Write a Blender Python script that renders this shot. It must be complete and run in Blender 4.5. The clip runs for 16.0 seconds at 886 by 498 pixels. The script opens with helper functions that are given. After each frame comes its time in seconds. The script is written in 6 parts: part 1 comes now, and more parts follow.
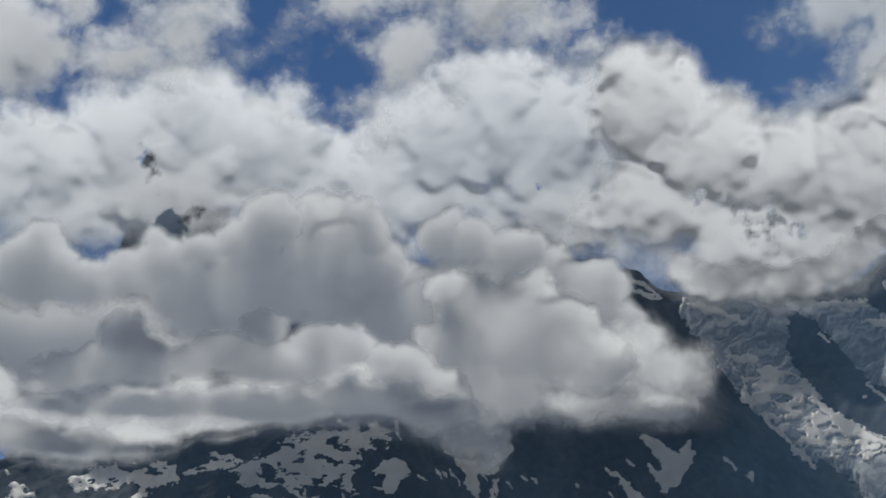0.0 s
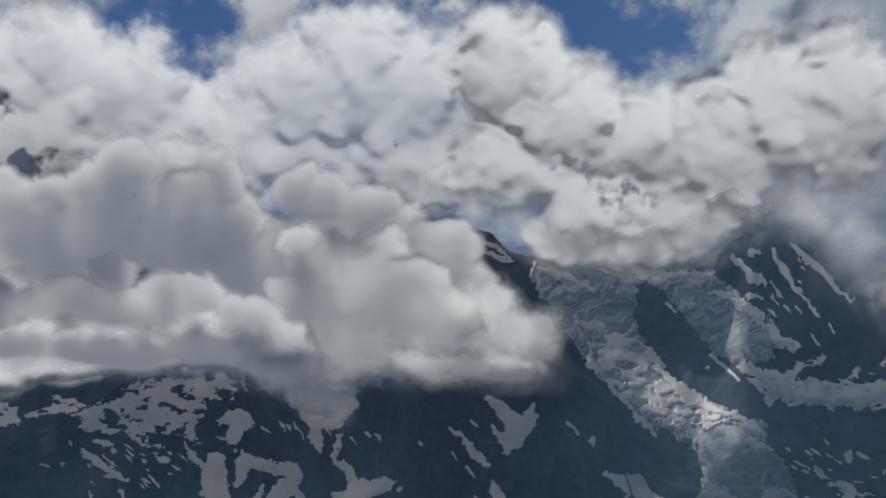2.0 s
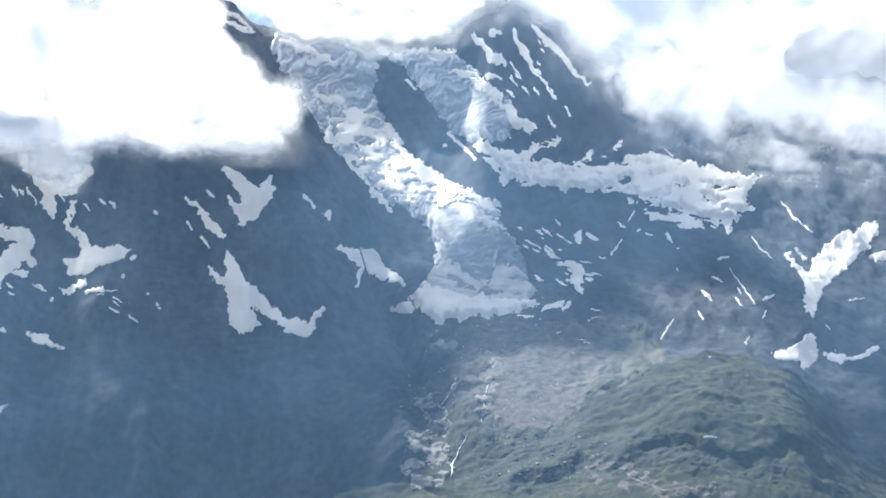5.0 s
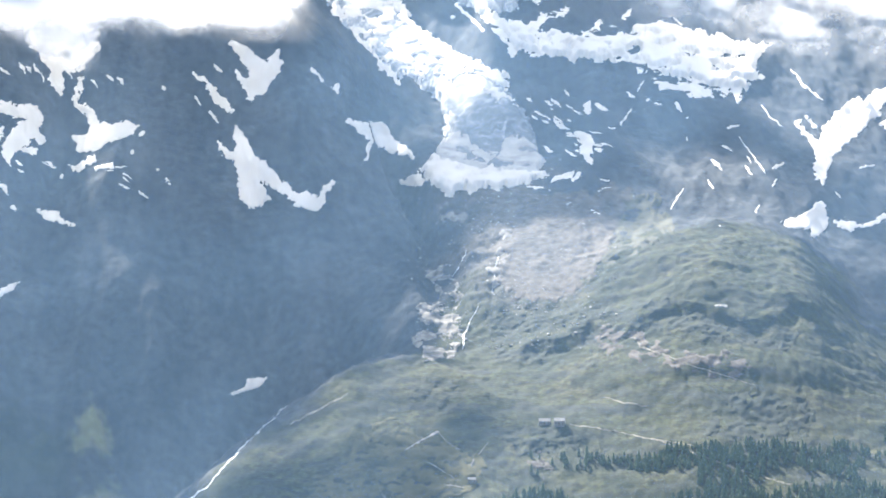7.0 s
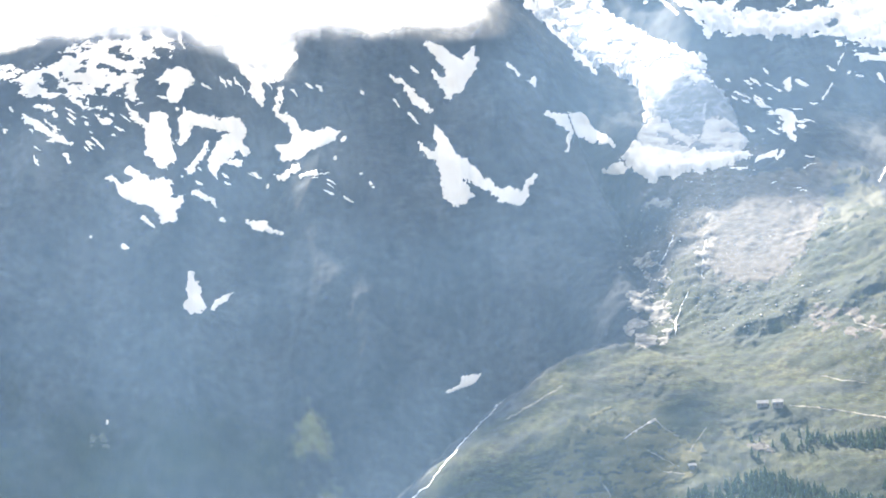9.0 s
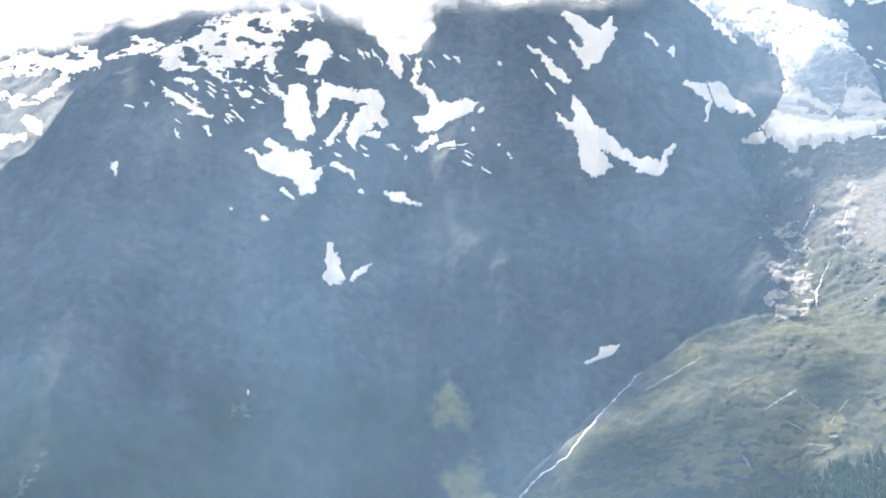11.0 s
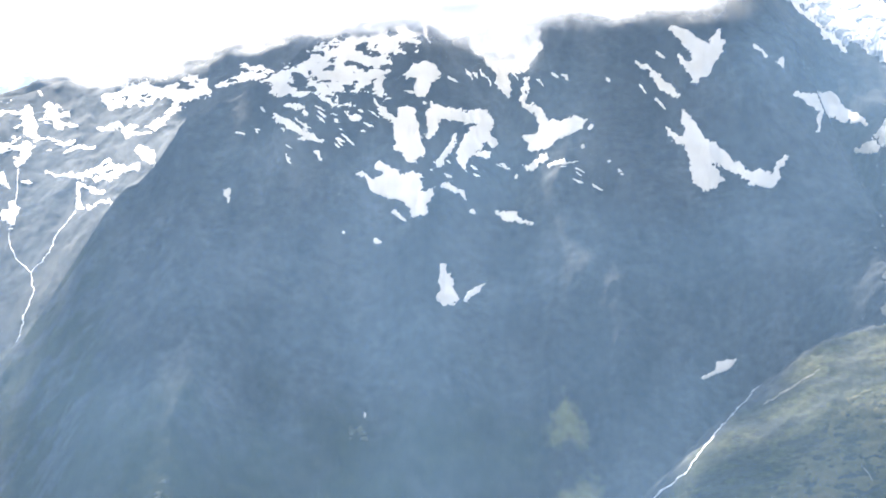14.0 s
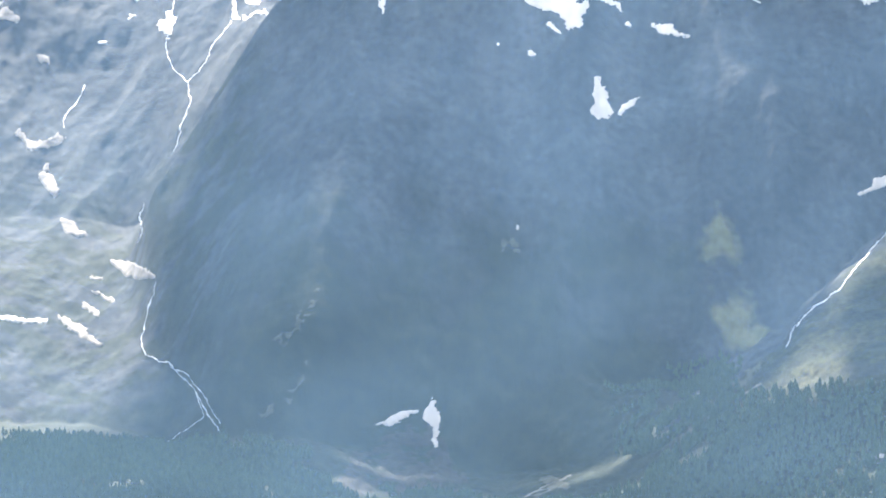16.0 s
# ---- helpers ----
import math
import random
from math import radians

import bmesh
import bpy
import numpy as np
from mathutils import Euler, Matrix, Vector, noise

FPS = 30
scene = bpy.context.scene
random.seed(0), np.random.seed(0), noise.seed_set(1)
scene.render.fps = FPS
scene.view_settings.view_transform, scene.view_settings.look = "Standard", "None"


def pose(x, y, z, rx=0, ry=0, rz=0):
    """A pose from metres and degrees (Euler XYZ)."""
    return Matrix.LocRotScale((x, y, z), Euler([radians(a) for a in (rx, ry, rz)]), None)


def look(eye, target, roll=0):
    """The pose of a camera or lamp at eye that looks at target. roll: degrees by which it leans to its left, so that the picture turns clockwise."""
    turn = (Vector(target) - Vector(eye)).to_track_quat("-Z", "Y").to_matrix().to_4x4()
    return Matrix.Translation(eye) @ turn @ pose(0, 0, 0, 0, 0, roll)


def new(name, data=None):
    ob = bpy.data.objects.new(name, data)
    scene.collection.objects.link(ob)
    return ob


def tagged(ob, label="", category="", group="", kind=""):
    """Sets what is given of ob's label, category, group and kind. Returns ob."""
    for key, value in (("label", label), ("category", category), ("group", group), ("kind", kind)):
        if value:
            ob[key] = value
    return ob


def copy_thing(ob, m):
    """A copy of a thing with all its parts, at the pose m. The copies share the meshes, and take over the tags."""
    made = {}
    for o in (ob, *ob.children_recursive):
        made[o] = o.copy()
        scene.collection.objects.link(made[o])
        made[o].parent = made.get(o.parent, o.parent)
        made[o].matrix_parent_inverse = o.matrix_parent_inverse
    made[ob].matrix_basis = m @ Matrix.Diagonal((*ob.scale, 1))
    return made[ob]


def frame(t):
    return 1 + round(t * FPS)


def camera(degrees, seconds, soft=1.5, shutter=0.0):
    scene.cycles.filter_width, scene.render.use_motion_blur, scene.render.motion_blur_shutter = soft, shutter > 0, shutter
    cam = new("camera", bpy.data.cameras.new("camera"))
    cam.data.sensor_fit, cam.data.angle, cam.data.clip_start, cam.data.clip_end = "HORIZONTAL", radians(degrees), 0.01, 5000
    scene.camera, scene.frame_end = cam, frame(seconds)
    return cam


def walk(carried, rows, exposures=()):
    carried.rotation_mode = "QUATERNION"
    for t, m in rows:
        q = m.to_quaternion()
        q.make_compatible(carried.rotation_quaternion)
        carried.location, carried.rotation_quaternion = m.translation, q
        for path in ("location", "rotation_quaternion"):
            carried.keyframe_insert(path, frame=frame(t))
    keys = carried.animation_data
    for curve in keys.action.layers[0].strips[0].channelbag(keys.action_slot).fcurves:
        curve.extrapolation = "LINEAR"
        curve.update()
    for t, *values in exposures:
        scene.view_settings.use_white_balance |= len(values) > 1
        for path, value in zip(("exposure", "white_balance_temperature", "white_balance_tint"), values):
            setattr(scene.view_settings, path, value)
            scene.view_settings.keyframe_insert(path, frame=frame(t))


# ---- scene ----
# ---------------------------------------------------------------- camera
# A lookout on the near hillside: the camera stands still and turns.
# seconds, bearing (clockwise from +y), rise, lean, all in degrees
TURNS = [
    (0.0, -4.26, 16.00, 0.25), (0.5, -3.21, 17.11, 0.63), (1.0, -2.47, 17.37, 1.09), (1.5, -0.97, 15.98, 1.61),
    (2.0, -0.16, 14.90, 1.84), (2.5, 0.58, 13.83, 2.18), (3.0, 0.90, 12.07, 2.72), (3.5, 2.90, 11.84, 2.42),
    (4.0, 4.54, 10.76, 2.29), (4.5, 5.58, 9.76, 2.48), (5.0, 7.21, 9.08, 2.21), (5.2, 7.87, 8.40, 2.18),
    (7.3, 6.84, 5.44, 1.35), (7.5, 6.59, 5.28, 1.29), (8.0, 5.11, 4.85, 1.15), (8.5, 3.61, 4.25, -0.20),
    (9.0, 1.50, 5.44, -1.28), (9.2, 1.06, 5.46, -1.28), (11.3, -3.12, 4.72, -1.82), (11.5, -3.72, 5.35, -2.39),
    (12.0, -4.75, 5.24, -2.11), (12.5, -5.76, 5.65, -1.98), (13.0, -5.53, 5.90, -2.01), (13.5, -5.27, 5.88, -2.04),
    (14.0, -5.25, 5.35, -2.28), (14.5, -6.22, 4.34, -2.16), (15.0, -8.32, 4.04, -2.85), (15.5, -9.55, 1.78, -2.23),
    (16.0, -9.53, 0.46, -1.49)]
cam = camera(23.45, 16.0, soft=1.7)
rows = []
for t, bearing, rise, lean in TURNS:
    a, e = radians(bearing), radians(rise)
    aim = (100 * math.sin(a) * math.cos(e), 100 * math.cos(a) * math.cos(e), 100 * math.sin(e))
    rows.append((t, look((0, 0, 0), aim, lean)))
EXPOSURES = [(0.0, -1.1, 6150, 7), (1.5, -1.2, 6150, 7), (2.3, -0.9, 6150, 7), (3.0, -0.45, 6100, 7), (3.5, 0.1, 6050, 7), (5.2, 1.2, 6050, 7),
             (7.5, 2.0, 6950, 10), (9.0, 2.15, 7200, 10), (12.5, 2.0, 7000, 10), (15.0, 2.05, 6800, 10), (16.0, 2.1, 6800, 10)]
walk(cam, rows, EXPOSURES)

# ---------------------------------------------------------------- light
SUN_BEARING, SUN_RISE = -20.0, 43.5
world = bpy.data.worlds.new("sky")
scene.world = world
world.use_nodes = True
wn = world.node_tree
sky = wn.nodes.new("ShaderNodeTexSky")
sky.sky_type, sky.sun_disc = "NISHITA", False
sky.sun_elevation, sky.sun_rotation = radians(SUN_RISE), radians(SUN_BEARING)
sky.altitude, sky.air_density, sky.dust_density, sky.ozone_density = 3000, 0.75, 0.0, 7.0
wn.nodes["Background"].inputs["Strength"].default_value = 0.1
# broken white cloud added overhead, above the view, as fill light for the shade
way = wn.nodes.new("ShaderNodeTexCoord")
cover_noise = wn.nodes.new("ShaderNodeTexNoise")
cover_noise.inputs["Scale"].default_value, cover_noise.inputs["Detail"].default_value = 3.0, 8.0
wn.links.new(way.outputs["Generated"], cover_noise.inputs["Vector"])
split = wn.nodes.new("ShaderNodeSeparateXYZ")
wn.links.new(way.outputs["Generated"], split.inputs[0])
overhead = wn.nodes.new("ShaderNodeMapRange")
overhead.inputs[1].default_value, overhead.inputs[2].default_value = 0.42, 0.62
wn.links.new(split.outputs[2], overhead.inputs[0])
broken = wn.nodes.new("ShaderNodeMapRange")
broken.inputs[1].default_value, broken.inputs[2].default_value = 0.42, 0.6
wn.links.new(cover_noise.outputs["Fac"], broken.inputs[0])
share = wn.nodes.new("ShaderNodeMath")
share.operation = "MULTIPLY"
wn.links.new(overhead.outputs[0], share.inputs[0])
wn.links.new(broken.outputs[0], share.inputs[1])
blend = wn.nodes.new("ShaderNodeMix")
blend.data_type = "RGBA"
blend.inputs[7].default_value = (7.2, 7.0, 6.7, 1)
wn.links.new(share.outputs[0], blend.inputs[0])
wn.links.new(sky.outputs[0], blend.inputs[6])
wn.links.new(blend.outputs[2], wn.nodes["Background"].inputs[0])
sun_data = bpy.data.lights.new("sun", "SUN")
sun_data.energy, sun_data.angle, sun_data.color = 5.0, radians(1.2), (1.0, 0.95, 0.87)
sun = new("sun", sun_data)
sun.matrix_world = look((500 * math.sin(radians(SUN_BEARING)), 500 * math.cos(radians(SUN_BEARING)), 500 * math.tan(radians(SUN_RISE))), (0, 0, 0))


# ---------------------------------------------------------------- noise and shaping
def lattice(ix, iy, seed):
    h = (ix.astype(np.int64) * 374761393 + iy.astype(np.int64) * 668265263 + seed * 1442695041) & 0x7FFFFFFF
    h = ((h ^ (h >> 13)) * 1274126177) & 0x7FFFFFFF
    return ((h ^ (h >> 16)) & 0xFFFF) / 65535.0 * 6.2831853


def perlin(x, y, seed=0):
    """Smooth noise in the plane, about -0.7 to 0.7."""
    ix, iy = np.floor(x), np.floor(y)
    fx, fy = x - ix, y - iy
    u, v = fx * fx * fx * (fx * (fx * 6 - 15) + 10), fy * fy * fy * (fy * (fy * 6 - 15) + 10)

    def corner(dx, dy):
        a = lattice(ix + dx, iy + dy, seed)
        return np.cos(a) * (fx - dx) + np.sin(a) * (fy - dy)
    low = corner(0, 0) * (1 - u) + corner(1, 0) * u
    high = corner(0, 1) * (1 - u) + corner(1, 1) * u
    return low * (1 - v) + high * v


def fbm(x, y, octaves=5, seed=0, gain=0.5):
    total, amp = 0.0, 1.0
    for k in range(octaves):
        total = total + amp * perlin(x * 2 ** k + 17.3 * k, y * 2 ** k - 9.1 * k, seed + k)
        amp *= gain
    return total


def ridged(x, y, octaves=5, seed=0, gain=0.5):
    total, amp = 0.0, 1.0
    for k in range(octaves):
        total = total + amp * (0.5 - 2.0 * np.abs(perlin(x * 2 ** k + 5.7 * k, y * 2 ** k + 3.3 * k, seed + k)))
        amp *= gain
    return total


def billow(x, y, octaves=4, seed=0, gain=0.5):
    total, amp = 0.0, 1.0
    for k in range(octaves):
        total = total + amp * (2.0 * np.abs(perlin(x * 2 ** k + 1.7 * k, y * 2 ** k + 8.3 * k, seed + k)) - 0.4)
        amp *= gain
    return total


def smooth(a, b, x):
    q = np.clip((x - a) / (b - a), 0, 1)
    return q * q * (3 - 2 * q)


def tan_deg(e):
    return np.tan(np.radians(e))


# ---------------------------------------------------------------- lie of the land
# Lines that run across the view: bearing, distance (m), rise (degrees), set to fit the camera's view; distances are
# chosen freely.
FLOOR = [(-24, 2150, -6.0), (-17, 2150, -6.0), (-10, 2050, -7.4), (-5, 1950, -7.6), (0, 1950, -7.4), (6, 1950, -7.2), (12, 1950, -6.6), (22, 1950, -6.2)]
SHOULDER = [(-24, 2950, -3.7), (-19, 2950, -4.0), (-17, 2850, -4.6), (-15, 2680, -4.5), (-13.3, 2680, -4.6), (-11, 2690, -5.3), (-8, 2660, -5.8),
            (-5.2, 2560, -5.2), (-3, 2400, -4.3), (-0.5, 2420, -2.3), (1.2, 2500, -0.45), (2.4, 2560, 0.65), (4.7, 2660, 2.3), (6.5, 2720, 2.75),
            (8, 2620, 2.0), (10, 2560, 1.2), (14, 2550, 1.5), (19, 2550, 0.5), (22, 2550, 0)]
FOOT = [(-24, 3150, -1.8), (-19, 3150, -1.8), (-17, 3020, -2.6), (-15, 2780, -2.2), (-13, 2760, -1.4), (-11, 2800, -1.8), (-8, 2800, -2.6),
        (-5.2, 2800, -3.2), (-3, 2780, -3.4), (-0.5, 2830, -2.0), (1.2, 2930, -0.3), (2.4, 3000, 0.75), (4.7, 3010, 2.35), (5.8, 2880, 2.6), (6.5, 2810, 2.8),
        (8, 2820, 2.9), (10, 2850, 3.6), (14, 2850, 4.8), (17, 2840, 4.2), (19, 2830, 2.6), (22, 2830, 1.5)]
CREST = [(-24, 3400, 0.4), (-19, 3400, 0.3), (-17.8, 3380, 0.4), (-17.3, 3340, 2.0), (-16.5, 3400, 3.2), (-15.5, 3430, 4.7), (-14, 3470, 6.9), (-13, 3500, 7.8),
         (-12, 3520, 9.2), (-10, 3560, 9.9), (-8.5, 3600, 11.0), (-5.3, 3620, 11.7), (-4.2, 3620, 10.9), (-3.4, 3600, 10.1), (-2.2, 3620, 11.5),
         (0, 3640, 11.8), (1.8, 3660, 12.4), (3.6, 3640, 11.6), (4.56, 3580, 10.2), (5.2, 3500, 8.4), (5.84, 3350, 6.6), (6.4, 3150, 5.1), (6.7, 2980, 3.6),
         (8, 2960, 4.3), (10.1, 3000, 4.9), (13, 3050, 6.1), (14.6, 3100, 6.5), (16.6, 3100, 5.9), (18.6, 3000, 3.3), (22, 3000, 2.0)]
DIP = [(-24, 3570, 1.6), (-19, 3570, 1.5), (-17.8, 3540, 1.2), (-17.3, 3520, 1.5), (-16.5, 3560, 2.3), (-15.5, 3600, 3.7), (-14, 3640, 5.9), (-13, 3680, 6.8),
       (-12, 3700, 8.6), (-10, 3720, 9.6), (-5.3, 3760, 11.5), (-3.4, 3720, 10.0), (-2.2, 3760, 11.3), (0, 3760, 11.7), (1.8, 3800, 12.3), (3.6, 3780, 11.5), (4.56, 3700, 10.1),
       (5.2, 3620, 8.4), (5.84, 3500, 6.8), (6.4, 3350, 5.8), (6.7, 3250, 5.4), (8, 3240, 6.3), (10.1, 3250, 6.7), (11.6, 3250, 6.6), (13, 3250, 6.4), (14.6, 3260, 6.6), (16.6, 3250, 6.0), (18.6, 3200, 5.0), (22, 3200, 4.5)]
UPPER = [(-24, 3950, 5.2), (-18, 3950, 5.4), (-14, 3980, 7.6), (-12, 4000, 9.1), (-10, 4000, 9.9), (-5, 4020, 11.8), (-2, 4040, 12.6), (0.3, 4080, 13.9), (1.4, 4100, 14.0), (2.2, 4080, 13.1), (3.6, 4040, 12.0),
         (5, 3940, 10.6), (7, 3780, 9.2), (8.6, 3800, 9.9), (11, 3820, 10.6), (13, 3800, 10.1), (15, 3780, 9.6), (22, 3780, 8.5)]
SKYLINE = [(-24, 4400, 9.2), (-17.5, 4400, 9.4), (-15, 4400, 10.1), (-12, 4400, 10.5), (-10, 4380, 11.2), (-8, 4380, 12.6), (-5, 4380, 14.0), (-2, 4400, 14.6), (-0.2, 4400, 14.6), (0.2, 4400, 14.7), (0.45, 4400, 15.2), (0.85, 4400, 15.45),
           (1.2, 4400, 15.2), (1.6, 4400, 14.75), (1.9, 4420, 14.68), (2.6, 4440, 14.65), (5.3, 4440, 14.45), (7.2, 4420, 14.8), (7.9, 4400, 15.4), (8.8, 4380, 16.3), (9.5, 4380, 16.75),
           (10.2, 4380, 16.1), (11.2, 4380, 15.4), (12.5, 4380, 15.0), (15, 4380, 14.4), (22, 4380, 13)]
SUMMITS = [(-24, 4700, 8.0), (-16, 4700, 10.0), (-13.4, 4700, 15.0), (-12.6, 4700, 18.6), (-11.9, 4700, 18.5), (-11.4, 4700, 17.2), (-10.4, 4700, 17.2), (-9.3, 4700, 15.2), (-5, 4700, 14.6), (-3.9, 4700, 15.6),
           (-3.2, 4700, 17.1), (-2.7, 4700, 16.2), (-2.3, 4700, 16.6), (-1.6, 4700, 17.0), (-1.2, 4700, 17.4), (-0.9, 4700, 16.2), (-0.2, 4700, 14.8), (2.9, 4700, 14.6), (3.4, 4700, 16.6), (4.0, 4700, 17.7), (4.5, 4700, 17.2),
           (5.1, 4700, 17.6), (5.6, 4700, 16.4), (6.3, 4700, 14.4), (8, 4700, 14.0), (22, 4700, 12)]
# saddle hidden behind the skyline, put there so cloud covers the summits' feet in view
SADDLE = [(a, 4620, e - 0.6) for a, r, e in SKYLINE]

FINE_A = np.arange(-24.0, 22.01, 0.045)
WIDE_A = np.arange(24.0, 336.0, 3.0)
BEARINGS = np.concatenate([FINE_A, WIDE_A])
FINE_R = np.concatenate([np.arange(1850, 2700, 6.5), np.arange(2700, 3700, 4.2), np.arange(3700, 4720, 5.5)])
RANGES = np.concatenate([[-0.05, 3, 8, 20, 50, 110, 220, 400, 650, 950, 1250, 1500, 1700], FINE_R, [4800, 4950, 5400, 6500, 9000]])


def line_at(line, a):
    """Distance and rise of a line at bearings a, rounded off a little at its knots."""
    knots = np.array(line, float)
    out = []
    for k in (1, 2):
        v = sum(np.interp(a + d, knots[:, 0], knots[:, k]) * w for d, w in ((-0.24, 0.15), (-0.12, 0.2), (0, 0.3), (0.12, 0.2), (0.24, 0.15)))
        out.append(v)
    return out


def between(low, high, share, bench):
    """A line part of the way from low to high, level with them but where a bench (bearing, distance, rise) steps out."""
    grid = np.arange(-24, 22.1, 0.5)
    (r0, e0), (r1, e1) = line_at(low, grid), line_at(high, grid)
    br = r0 + share * (r1 - r0)
    be = np.degrees(np.arctan2(r0 * tan_deg(e0) * (1 - share) + r1 * tan_deg(e1) * share, br))
    knots = np.array(bench)
    on = smooth(knots[0, 0] - 1.2, knots[0, 0], grid) * smooth(knots[-1, 0] + 1.2, knots[-1, 0], grid)
    br = br + on * (np.interp(grid, knots[:, 0], knots[:, 1]) - br)
    be = be + on * (np.interp(grid, knots[:, 0], knots[:, 2]) - be)
    return list(zip(grid, br, be))


# gentle ground under the glacier snout and under the middle of the glacier
SNOUT_LOW = between(DIP, UPPER, 0.3, [(7, 3360, 7.2), (8.5, 3380, 7.3), (10, 3400, 7.5)])
SNOUT_HIGH = between(DIP, UPPER, 0.7, [(7, 3600, 8.3), (8.5, 3630, 8.45), (10, 3640, 8.5)])
MIDDLE = between(UPPER, SKYLINE, 0.75, [(4.2, 4310, 12.7), (5.5, 4310, 12.6), (7.5, 4300, 12.5)])
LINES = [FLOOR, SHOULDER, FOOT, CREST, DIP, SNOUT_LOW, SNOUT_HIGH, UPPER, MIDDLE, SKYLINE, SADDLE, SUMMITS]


def zones(a, r, x, y):
    """Shares of turf, bare moraine and glacier ice on the ground at bearing a and distance r."""
    sr, se = line_at(SHOULDER, a)
    cr, ce = line_at(CREST, a)
    n = fbm(x / 90, y / 90, 4, 31)
    right = smooth(6.2, 7.6, a + 0.8 * n)
    turf_edge = sr * (1 - right) + (cr + 60) * right
    turf = smooth(40, -60, r - turf_edge + 130 * n) * smooth(-10, -6, a)
    low = smooth(2500, 2250, r + 120 * n) * smooth(-8, -12, a)
    turf = np.maximum(turf, 0.8 * low)
    cone = smooth(1.0, 0.0, np.abs(a - 9.4 + (r - 3000) * 0.0022) / 2.3 + 0.5 * n) * smooth(2830, 2960, r + 60 * n) * smooth(3560, 3420, r)
    shrub_shade = smooth(3060, 2800, r + 150 * n) * smooth(-2.0, -4.5, a + 0.8 * n)
    shrub_shade = np.maximum(shrub_shade, 0.9 * smooth(2250, 2100, r + 90 * n))
    tufts = fbm(x / 70, y / 50, 5, 37, 0.6)
    shrub_shade = np.maximum(shrub_shade, 0.75 * turf * smooth(0.02, 0.3, tufts) * smooth(4, 8, a))
    # yellow-green grass patches, with the sunlight on them put into the colour
    dry = 0 * n
    for ga, gr, wa, wr in ((-2.1, 2940, 0.38, 36), (-1.6, 2850, 0.55, 34)):
        dry = np.maximum(dry, 0.42 * smooth(1.3, 0.0, np.hypot((a - ga) / wa, (r - gr) / wr) + 0.7 * n + 1.5 * tufts))
    fan = 0.1 * smooth(1.1, 0.3, np.hypot((a + 10.4) / 1.9, (r - 2350) / 170) + 0.6 * n)
    sunny = smooth(-13.6, -15.2, a)
    # left slope: brown scree for warm sunlight, dark cover to hold its brightness down
    cone = np.maximum(cone, 0.15 * sunny * smooth(-0.1, 0.3, n))
    shrub_shade = np.maximum(shrub_shade, 0.8 * sunny * smooth(-0.25, 0.12, tufts) * smooth(3850, 3400, r))
    # scrub at the wall's foot, darkened also to paint in the wall's shade
    shrub_shade = np.maximum(shrub_shade, 0.95 * smooth(3000, 2820, r + 120 * n) * smooth(-4, -6, a))
    cone, shrub_shade = np.maximum(cone, fan), shrub_shade * (1 - fan) * (1 - dry)
    return turf * (1 - cone), cone, shrub_shade, dry


